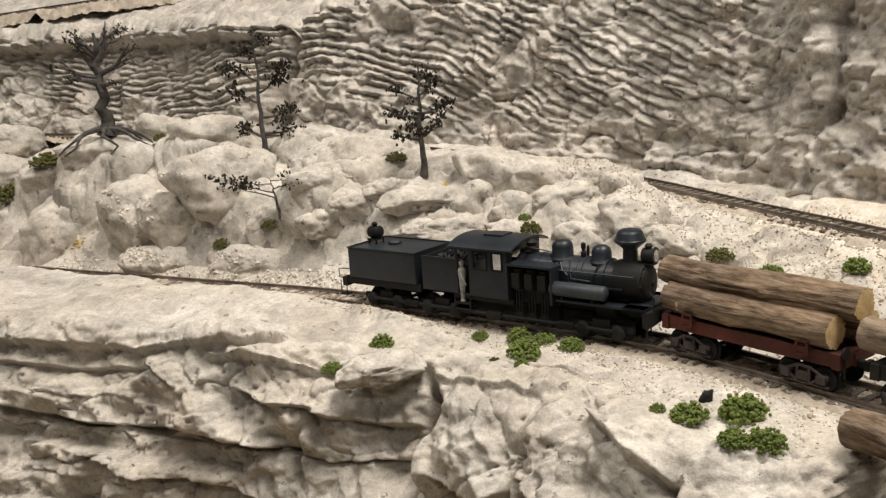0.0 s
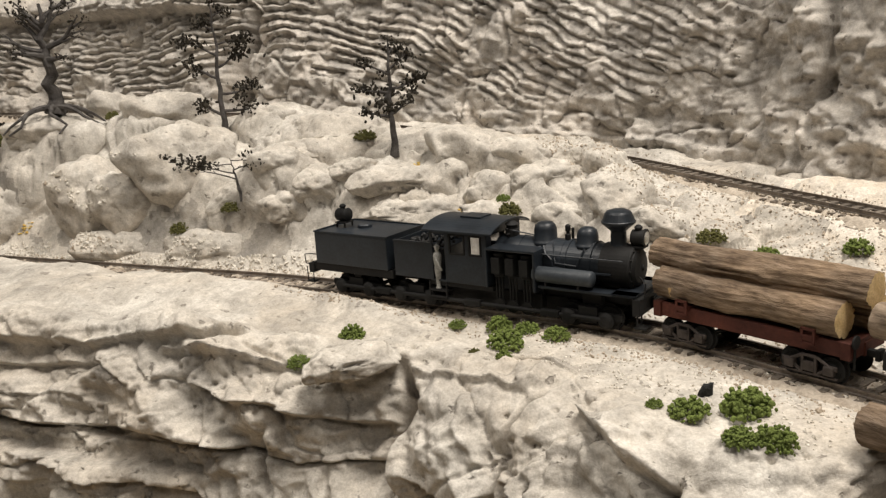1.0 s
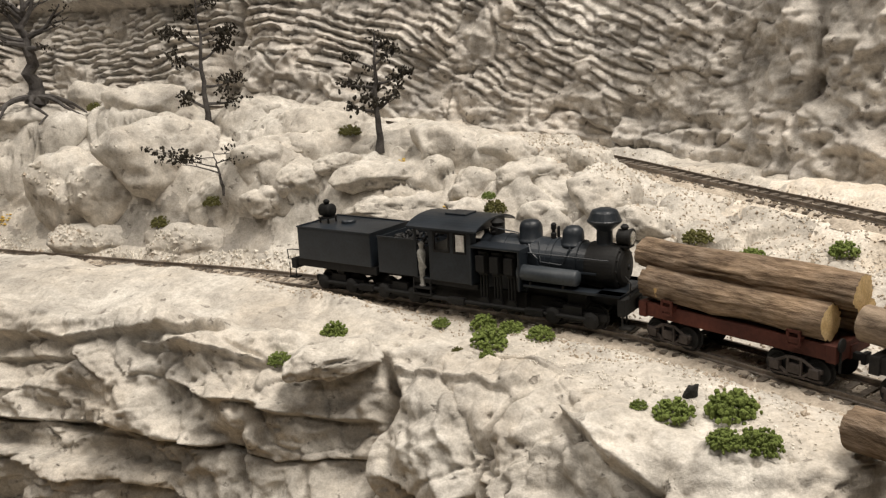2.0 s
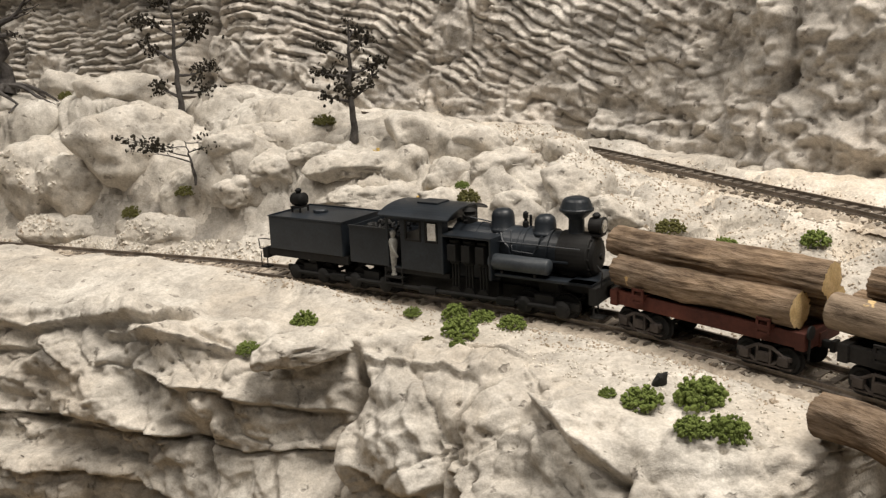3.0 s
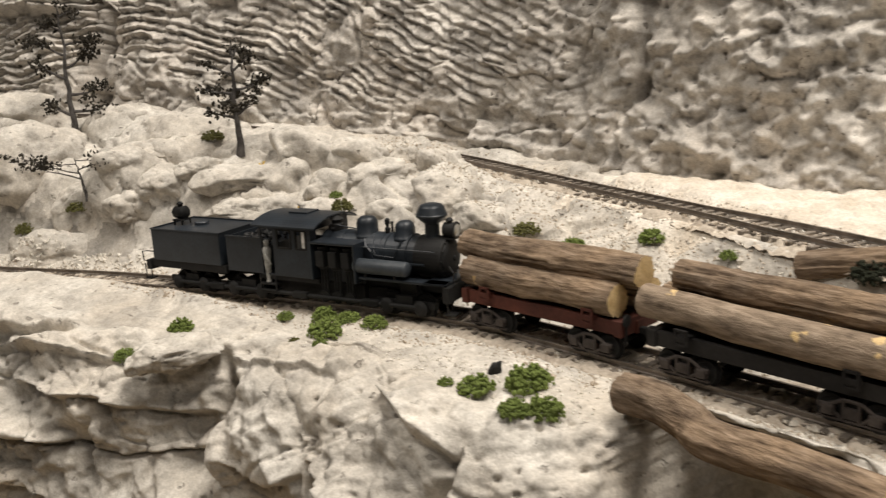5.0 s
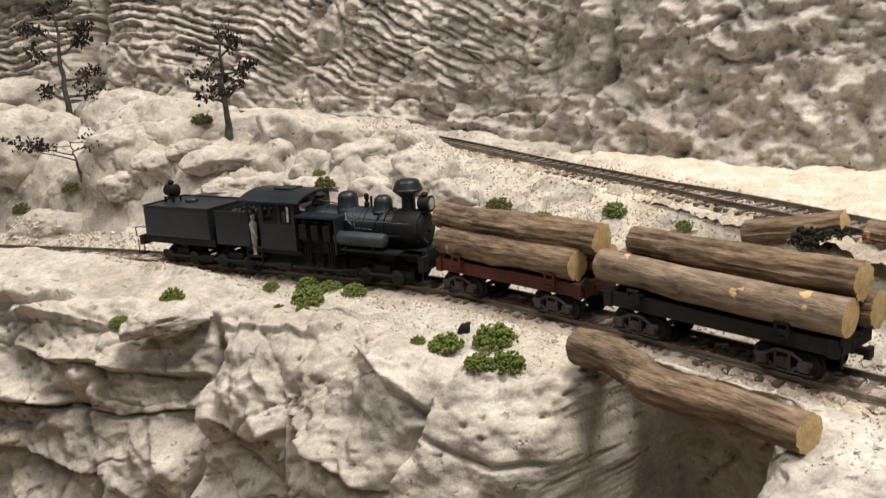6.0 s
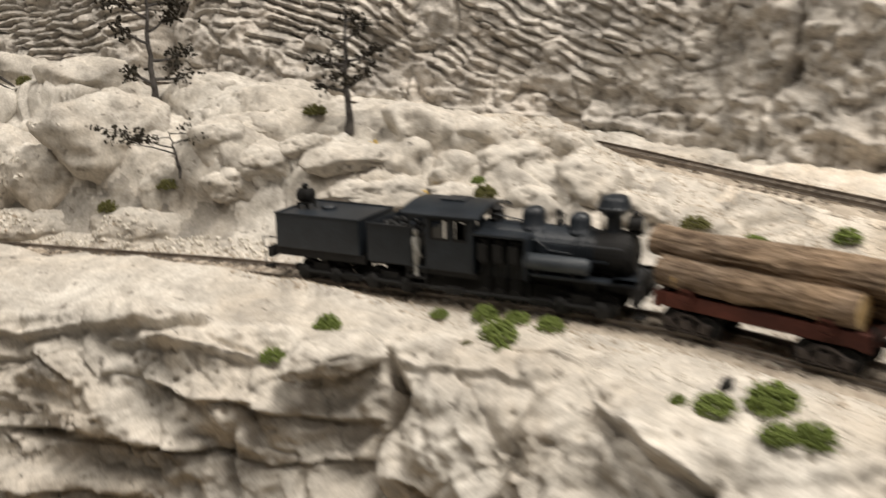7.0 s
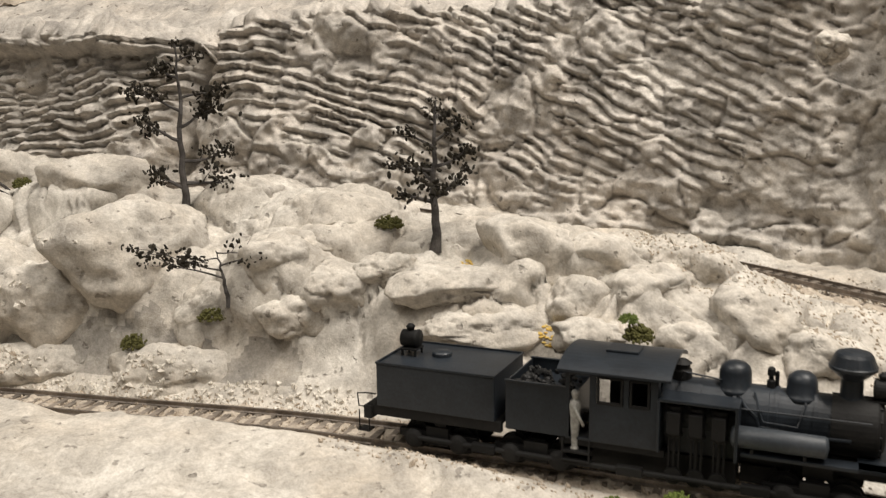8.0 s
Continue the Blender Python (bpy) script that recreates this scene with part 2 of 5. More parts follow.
def shelf_profile(s):
    """Offsets and heights of the ground across the line: face, shelf, bench, bank."""
    e = smooth_rows(edge_of(s), 4)
    notch = step(0.121, 0.132, s) * (1 - step(0.180, 0.194, s))
    left = 1 - step(-0.2, -0.09, s)
    one = np.ones_like(s)
    crest = smooth_rows(along(s, [(-0.5, 0.009), (-0.39, 0.009), (-0.35, 0.0105), (-0.315, 0.0105), (-0.285, 0.0095), (-0.258, 0.0062), (-0.245, 0.0085), (-0.205, 0.0095), (-0.16, 0.0075), (-0.125, 0.005), (-0.10, 0.002), (-0.07, -0.001), (-0.05, -0.002), (0.4, -0.0022)]), 6)
    shelf = along(s, [(-0.5, 0.006), (-0.3, 0.007), (-0.2, 0.005), (-0.1, -0.002), (0.05, -0.001), (0.4, -0.001)])
    B = {
        0.030: [(-0.5, 0.012), (-0.3, 0.010), (-0.1, 0.010), (0.0, 0.008), (0.08, 0.003), (0.3, 0.003)],
        0.050: [(-0.5, 0.040), (-0.3, 0.036), (-0.2, 0.039), (-0.1, 0.037), (0.0, 0.028), (0.08, 0.017), (0.3, 0.018)],
        0.075: [(-0.5, 0.060), (-0.3, 0.058), (-0.2, 0.058), (-0.1, 0.052), (0.0, 0.039), (0.05, 0.029), (0.3, 0.029)],
        0.110: [(-0.5, 0.068), (-0.3, 0.071), (-0.2, 0.067), (-0.1, 0.055), (0.0, 0.040), (0.08, 0.033), (0.3, 0.0315)],
        0.150: [(-0.5, 0.074), (-0.3, 0.073), (-0.2, 0.062), (-0.1, 0.049), (0.0, 0.038), (0.08, 0.034), (0.3, 0.032)],
        0.240: [(-0.5, 0.078), (-0.3, 0.074), (-0.2, 0.062), (-0.1, 0.049), (0.0, 0.038), (0.08, 0.034), (0.3, 0.032)],
    }
    keys = [
        (e - 0.035 + 0.05 * notch, -0.30 * one, 0),
        (e - 0.030 - 0.012 * left + 0.060 * notch, -0.15 * one, 80),
        (e - 0.022 - 0.006 * left + 0.056 * notch, -0.085 * one, 75),
        (e - 0.018 + 0.048 * notch, -0.042 * one, 60),
        (e - 0.005 + 0.022 * notch, -0.014 * one, 46),
        (e + 0.008 - 0.008 * notch, shelf - 0.003, 24),
        (np.minimum(e * 0.55 - 0.006, -0.0225), shelf, 46),
        (-0.0215 * one, crest, 20),
        (-0.0150 * one, -0.0042 * one, 8),
        (0.0150 * one, -0.0042 * one, 10),
        (0.0220 * one, 0.0 * one, 8),
    ]
    last = 0.022
    for d, row in B.items():
        keys.append((d * one, smooth_rows(along(s, row), 25), int((d - last) / 0.0011)))
        last = d
    cols_d, cols_z = [], []
    for (d0, z0, _), (d1, z1, n) in zip(keys, keys[1:]):
        for u in np.linspace(0, 1, n, endpoint=False):
            cols_d.append(d0 + (d1 - d0) * u)
            cols_z.append(z0 + (z1 - z0) * u)
    D, Z = np.stack(cols_d, 1), np.stack(cols_z, 1)
    # round the corners of the profile a little, but for the bench
    Ds, Zs = smooth_rows(D.T, 5).T, smooth_rows(Z.T, 5).T
    D, Z = Ds, np.where(abs(Ds) < 0.016, Z, Zs)
    # the length of the profile from the crest outwards and down
    edge = 80 + 75 + 60 + 46 + 24 + 46
    length = np.hypot(np.diff(D, axis=1), np.diff(Z, axis=1))
    run = np.concatenate([np.zeros((len(s), 1)), np.cumsum(length, 1)], 1)
    return D, Z, run[:, edge : edge + 1] - run, e, left, notch


def high_z(x):
    return np.interp(x, [-0.6, -0.22, -0.05, 0.06, 0.14, 0.166, 0.1835, 0.1985, 0.2216, 0.3], [0.082, 0.074, 0.069, 0.056, 0.044, 0.041, 0.0385, 0.0365, 0.034, 0.033])


def normals(q):
    a, b = np.gradient(q, axis=0), np.gradient(q, axis=1)
    n = np.cross(a, b)
    return n / (np.linalg.norm(n, axis=-1, keepdims=True) + 1e-12)


# the broken rock face, in lengths along the line and down the profile from the crest:
# lips (course, how far the rock above stands out, how far it falls back below, and the reach of both)
LIPS = [
    ([(-0.32, 0.048), (-0.277, 0.046), (-0.246, 0.0415), (-0.2166, 0.040), (-0.19, 0.0335)], 0.0035, 0.0050, 0.006, 0.010),
    ([(-0.184, 0.0338), (-0.167, 0.0316), (-0.153, 0.0287), (-0.140, 0.0216)], 0.0045, 0.0060, 0.005, 0.006),
    ([(-0.176, 0.0385), (-0.143, 0.0357), (-0.112, 0.0324)], 0.0045, 0.0050, 0.003, 0.009),
    ([(-0.150, 0.0490), (-0.132, 0.0506), (-0.108, 0.0473)], 0.0065, 0.0040, 0.005, 0.006),
    ([(-0.110, 0.0496), (-0.09, 0.0493), (-0.0777, 0.0487), (-0.062, 0.0453)], 0.0050, 0.0060, 0.016, 0.010),
    ([(-0.30, 0.079), (-0.254, 0.0785), (-0.22, 0.0765), (-0.186, 0.0735), (-0.1513, 0.0723), (-0.127, 0.068)], 0.0040, 0.0085, 0.012, 0.030),
    ([(-0.30, 0.057), (-0.26, 0.0542), (-0.214, 0.0459), (-0.19, 0.0561)], 0.0020, 0.0045, 0.006, 0.008),
    ([(-0.0575, 0.025), (-0.04, 0.0275), (-0.0198, 0.0247), (-0.004, 0.0260)], 0.0030, 0.0015, 0.005, 0.012),
    ([(0.034, 0.026), (0.0575, 0.0300), (0.066, 0.034), (0.079, 0.0361)], 0.0055, 0.0060, 0.007, 0.012),
    ([(-0.24, 0.094), (-0.2, 0.098), (-0.15, 0.093), (-0.11, 0.097)], 0.004, 0.006, 0.006, 0.012),
    ([(-0.045, 0.060), (-0.02, 0.064), (0.0, 0.058)], 0.004, 0.005, 0.008, 0.012),
    ([(0.01, 0.054), (0.035, 0.062), (0.07, 0.070)], 0.005, 0.006, 0.009, 0.014),
]
# cracks (course, depth, half width)
CRACKS = [
    ([(-0.127, 0.0670), (-0.1118, 0.0697), (-0.0989, 0.0714), (-0.0814, 0.066), (-0.060, 0.0613)], 0.0060, 0.0009),
    ([(0.0835, 0.0440), (0.0851, 0.0456), (0.098, 0.0476), (0.1109, 0.0468), (0.123, 0.0404)], 0.0035, 0.0010),
    ([(-0.135, 0.028), (-0.120, 0.0300), (-0.106, 0.0330)], 0.0030, 0.0010),
]
# clefts that run down the face (course from above, depth, half width, how far the rock past it stands out)
CLEFTS = [
    ([(0.0200, -0.0620), (0.0361, -0.0505), (0.052, -0.0575), (0.064, -0.0590), (0.0732, -0.0595), (0.0825, -0.0566), (0.1006, -0.0612), (0.16, -0.064)], 0.017, 0.0028, 0.008),
    ([(0.0235, 0.0110), (0.0339, 0.0051), (0.0483, 0.0023), (0.0772, -0.003), (0.12, -0.012)], 0.008, 0.0030, 0.003),
    ([(0.032, 0.082), (0.042, 0.084), (0.06, 0.078), (0.09, 0.072)], 0.007, 0.0025, 0.003),
    ([(0.056, -0.112), (0.07, -0.116), (0.09, -0.108)], 0.005, 0.0020, 0.002),
]


def face_marks(s, a, wob):
    """How far the marked lips, cracks and clefts move the rock face."""
    out = np.zeros_like(s)
    for course, proud, back, up, down in LIPS:
        xs, ys = zip(*course)
        t = a - np.interp(s, xs, ys) - 0.0011 * wob
        ends = step(xs[0] - 0.006, xs[0] + 0.004, s) * (1 - step(xs[-1] - 0.004, xs[-1] + 0.006, s))
        k = step(-0.0007, 0.0007, t)
        out += ends * ((1 - k) * proud * np.exp(-np.clip(-t, 0, None) / up) - k * back * np.exp(-np.clip(t, 0, None) / down))
    for course, deep, half in CRACKS:
        xs, ys = zip(*course)
        t = a - np.interp(s, xs, ys) - 0.0007 * wob
        ends = step(xs[0] - 0.003, xs[0] + 0.006, s) * (1 - step(xs[-1] - 0.006, xs[-1] + 0.003, s))
        out -= ends * deep * np.exp(-((t / half) ** 2))
    for course, deep, half, proud in CLEFTS:
        ys, xs = zip(*course)
        t = s - np.interp(a, ys, xs) - 0.0016 * wob
        ends = step(ys[0] - 0.003, ys[0] + 0.008, a)
        out += ends * (proud * step(0.0, half, t) * np.exp(-np.clip(t, 0, None) / 0.03) - deep * np.exp(-((t / half) ** 2)) - 0.4 * deep * np.exp(-np.clip(-t, 0, None) / (4 * half)) * (t < 0))
    return out


SMOOTH, LEDGE, LOWROCK = "smooth rounded cream-white plaster boulder set in the bank", "flat-fronted cream ledge rock set in the bank", "low grey-cream rock at the side of the track"
# place, half width, half height, half depth, turn, tilt
BOULDERS = (
    ("big pitted cream-white boulder beside the track", -0.1064, 0.6544, 0.0479, 0.0385, 0.0285, 0.031),
    (SMOOTH, -0.1298, 0.7101, 0.0715, 0.0316, 0.0185),
    ("rounded white boulder with tree roots over it", -0.204, 0.7126, 0.066, 0.033, 0.0145, 0.024),
    (SMOOTH, -0.1688, 0.7481, 0.0735, 0.0287, 0.0158),
    (SMOOTH, -0.2463, 0.7470, 0.0498, 0.0362, 0.0175),
    ("sloping smooth cream slab of rock behind the track", -0.1687, 0.6684, 0.0307, 0.0290, 0.0290, 0.024, 0, 14),
    (SMOOTH, -0.2304, 0.7027, 0.0150, 0.0350, 0.0297, 0.024),
    (SMOOTH, -0.3242, 0.8363, 0.0715, 0.0270, 0.0177),
    (SMOOTH, -0.3062, 0.7958, 0.0429, 0.0307, 0.0208),
    (SMOOTH, -0.2941, 0.7472, 0.0106, 0.0252, 0.0242),
    ("grey wedge-shaped rock leaning below a boulder", -0.0778, 0.6198, 0.0270, 0.0203, 0.0125, 0.012, 0, -24),
    (SMOOTH, -0.1454, 0.6504, 0.0300, 0.0260, 0.0188, 0.018, 0, 18),
    (LOWROCK, -0.0863, 0.6165, 0.0030, 0.0370, 0.0140, 0.019),
    (LOWROCK, -0.1416, 0.6455, 0.0010, 0.0400, 0.0140, 0.019),
    (LEDGE, -0.0492, 0.6128, 0.0471, 0.0175, 0.0120),
    (LEDGE, -0.0254, 0.5973, 0.0392, 0.0172, 0.0115),
    (LEDGE, -0.0065, 0.5928, 0.0455, 0.0152, 0.0080),
    (LEDGE, 0.0191, 0.5746, 0.0425, 0.0265, 0.0080, 0.018),
    (LEDGE, -0.0304, 0.6289, 0.0530, 0.0308, 0.0086, 0.020),
    ("long low white ridge rock under the cliff", -0.0199, 0.6459, 0.0648, 0.0265, 0.0132),
    (SMOOTH, -0.0554, 0.6701, 0.0679, 0.0232, 0.0125),
    ("long rounded warm-white boulder on the bank", 0.0600, 0.5813, 0.0488, 0.0280, 0.0180, 0.022, 0, 6),
    (SMOOTH, 0.0852, 0.5723, 0.0480, 0.0255, 0.0140, 0.020, 0, 10),
    (SMOOTH, 0.1072, 0.5600, 0.0500, 0.0165, 0.0092),
    (SMOOTH, 0.1162, 0.5486, 0.0440, 0.0134, 0.0110, 0.012, 0, 20),
    ("smooth oval white boulder above a dark crack", 0.0877, 0.5434, 0.0417, 0.0204, 0.0104, 0.013, 0, -4),
    ("pointed white rock between two boulders", 0.0611, 0.5532, 0.0356, 0.0124, 0.0124, 0.010, 0, -30),
    ("flat grey-white ledge rock below an oval boulder", 0.0943, 0.5228, 0.0247, 0.0213, 0.0102, 0.012),
    ("sloping white plaster rock beside the upper track", 0.1212, 0.5206, 0.0340, 0.0205, 0.0150, 0.022, 0, 26),
    ("low sloping white plaster rock above the log car", 0.1351, 0.4959, 0.0240, 0.0225, 0.0100, 0.018, 0, 20),
    (LEDGE, 0.0282, 0.5580, 0.0285, 0.0330, 0.0086, 0.014),
    (LEDGE, -0.0399, 0.5996, 0.0285, 0.0218, 0.0101, 0.013),
    (LEDGE, 0.0645, 0.5339, 0.0285, 0.0183, 0.0080, 0.012),
    ("wedge-shaped white rock lying on the shelf edge", -0.0080, 0.4350, -0.0050, 0.0205, 0.0062, 0.011, -8, -9),
    ("small round white knob on the cliff", 0.1801, 0.5685, 0.135, 0.008, 0.008),
)


def ground_sheet():
    s = np.arange(-0.50, 0.38, 0.00092)
    D, Z, RUN, e, left, notch = shelf_profile(s)
    SS = np.broadcast_to(s[:, None], D.shape)
    q = LOW.place(SS, D, Z)
    # the plaster swells up round the boulders
    held = step(0.026, 0.056, D) * (RUN < 0)
    fill = np.full(D.shape, -1.0)
    for _, x, y, z, rx, rz, *more in BOULDERS[:-2]:
        ry = more[0] if more else min(0.85 * rx, 1.5 * rz)
        u = ((q[..., 0] - x) / (1.22 * rx)) ** 2 + ((q[..., 1] - y - 0.2 * ry) / (1.25 * ry)) ** 2
        fill = np.maximum(fill, np.where(u < 1, z - 0.35 * rz + 0.95 * rz * np.sqrt(np.clip(1 - u, 0, 1)), -1))
    swell = np.clip(fill - q[..., 2], 0, 0.03) * held
    swell = smooth_rows(smooth_rows(swell, 2).T, 2).T
    q[..., 2] += swell
    Z = Z + swell
    nrm = normals(q)
    p = q.reshape(-1, 3)
    sf, df, zf, af = SS.ravel(), D.ravel(), Z.ravel(), RUN.ravel()
    ef = np.broadcast_to(e[:, None], D.shape).ravel()
    lf = np.broadcast_to(left[:, None], D.shape).ravel()
    nf = np.broadcast_to(notch[:, None], D.shape).ravel()
    front = af > 0
    face = np.where(front, 1 - step(0.004, 0.022, df - ef - 0.04 * nf), 0)
    face = np.where(front & (zf < -0.012), 1.0, face)
    deep = np.where(front, 1 - step(-0.002, 0.012, df - ef - 0.06 * nf), 0)
    bank = step(0.024, 0.045, df) * ~(front & (zf < -0.01))
    rocky = bank * (1 - 0.9 * step(0.01, 0.06, sf)) * (1 - 0.75 * step(0.125, 0.15, df))
    calm = step(0.016, 0.026, abs(df))
    warp = np.stack([fbm(p * 30, 3, salt=31), fbm(p * 30, 3, salt=41), fbm(p * 30, 3, salt=51)], 1)
    # face: flat broken facets, a few blocks and strata
    f1, f2, cid = worley((p + 0.006 * warp) * (23, 23, 27), 3)
    blocks = 0.008 * (cid - 0.45) - 0.004 * (1 - step(0.0, 0.03, f2 - f1))
    plain = 1 - 0.65 * step(0.070, 0.085, sf)
    fa, fb = sf + 0.0018 * warp[:, 0], af + 0.0018 * warp[:, 1]
    ga, gb = 0.82 * fa - 0.57 * fb, 0.57 * fa + 0.82 * fb
    flats = 0.013 * facet(fa / 0.030, fb / 0.017, 5) + 0.0058 * facet(fa / 0.0115 + 3.3, fb / 0.0085, 6) + 0.0030 * facet(fa / 0.0044, fb / 0.0036, 8)
    slant = (0.013 * facet(ga / 0.011, gb / 0.034, 15) + 0.004 * facet(ga / 0.0045, gb / 0.014, 16)) * (1 - lf) * step(0.03, 0.05, af)
    zz = (zf + 0.0030 * warp[:, 2] + 0.05 * sf) / 0.0125
    lay = np.floor(zz)
    fr = zz - lay
    jut = hashed(lay, np.floor(sf * 15 + 0.5 * warp[:, 0]), lay * 0, 5)
    strata = (0.009 * (jut - 0.5) + 0.004 * step(0.02, 0.85, fr) - 0.002) * lf * step(0.055, 0.075, af)
    big = 0.005 * fbm(p * (17, 17, 24), 2, salt=61)
    disp = face * plain * (blocks * 0.45 + flats + slant + strata * deep + big)
    reach = front * step(0.006, 0.016, af)
    disp += reach * (1 - nf) * face_marks(sf, af, warp[:, 1] + 0.6 * warp[:, 0])
    # hollows low on the face
    disp -= deep * step(0.05, 0.09, -zf) * 0.012 * step(0.0, 0.6, fbm(p * 38, 3, salt=71)) * (0.35 + 0.65 * lf)
    # a small deep hole
    disp -= reach * 0.007 * np.exp(-(((sf - 0.0775) / 0.0028) ** 2 + ((af - 0.0385) / 0.0024) ** 2))
    # shelf: soft dents and trowel marks
    shelf_mask = (1 - face) * (1 - bank)
    disp += shelf_mask * calm * (0.0026 * fbm(p * 26, 2, salt=79) + 0.0013 * fbm(p * 70, 3, salt=81) + 0.0005 * fbm(p * 210, 2, salt=91))
    # bank: rounded rocks
    h1, h2, hid = worley((p + 0.009 * warp) * (19, 19, 22), 9)
    dome = np.sqrt(np.clip(1 - (h1 / 0.85) ** 2, 0, 1)) * (0.35 + 0.95 * hid)
    chip = 0.005 * facet(fa / 0.016, df / 0.012 + 5, 21) + 0.0018 * facet(fa / 0.006, df / 0.005, 22)
    disp += rocky * (0.008 * dome - 0.005 + chip + 0.004 * fbm(p * 28, 2, salt=101)) - rocky * 0.004 * (1 - step(0.0, 0.05, h2 - h1))
    disp += bank * (1 - rocky) * (0.0022 * fbm(p * 40, 4, salt=111))
    disp += (face + bank * 0.8) * (0.0012 * fbm(p * 190, 3, salt=121) + 0.0005 * fbm(p * 75, 2, salt=125))
    v1, _, vid = worley(p * (210, 210, 260), 27)
    disp -= (face + 0.7 * bank + 0.3 * shelf_mask) * 0.0028 * (1 - step(0.05, 0.36, v1)) * (vid > 0.74)
    disp = disp * np.where(front & (zf < -0.01), 1, step(0.0165, 0.027, abs(df)))
    # the bench of the upper line stays level
    hi = np.full(len(p), 9.0)
    hz = high_z(p[:, 0])
    for c in HIGH.c[::20]:
        hi = np.minimum(hi, (p[:, 0] - c[0]) ** 2 + (p[:, 1] - c[1]) ** 2)
    hi = np.sqrt(hi)
    flat = (1 - step(0.013, 0.026, hi)) * step(0.03, 0.05, df) * ~(front & (zf < -0.01))
    out = p + nrm.reshape(-1, 3) * (disp * (1 - flat))[:, None]
    out[:, 2] = out[:, 2] * (1 - flat) + (hz - 0.0046) * flat
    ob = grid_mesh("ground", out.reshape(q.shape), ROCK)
    # tan gravel on the open slope below the upper line
    tan = ~front & (step(0.0, 0.05, sf + 0.012 * warp[:, 0]) * step(0.055, 0.075, df + 0.012 * warp[:, 1]) > 0.5)
    grey = ~front * step(0.02, 0.028, df) * (1 - step(0.032, 0.044, df + 0.012 * warp[:, 2])) * (1 - step(-0.10, -0.05, sf)) * step(-0.25, 0.05, warp[:, 0] + 0.5 * warp[:, 1]) > 0.5
    ob.data.materials.append(SAND)
    ob.data.materials.append(GREYROCK)
    index = np.where(grey, 2, np.where(tan, 1, 0))
    ob.data.polygons.foreach_set("material_index", index.reshape(D.shape)[:-1, :-1].ravel().astype(np.int32))
    return ob


ground = tagged(ground_sheet(), "cream-white plaster rock ground with ledges, shelf and rounded boulders", "rock ground", kind="structure")

# ---- the back cliff with its combed beds, and the level above it ----
BACK = Line([(-1.2, 1.24), (-0.6, 0.985), (-0.2, 0.800), (-0.02, 0.726), (0.09, 0.654), (0.15, 0.612), (0.2, 0.562), (0.33, 0.435), (0.42, 0.33), (0.50, 0.2), (0.56, 0.0), (0.6, -0.2)], 0.09)


def cliff_top(s):
    return along(s, [(-0.9, 0.160), (-0.3, 0.152), (-0.22, 0.150), (-0.19, 0.158), (-0.10, 0.166), (-0.03, 0.164), (0.06, 0.172), (0.10, 0.185), (0.2, 0.23), (0.6, 0.25)])


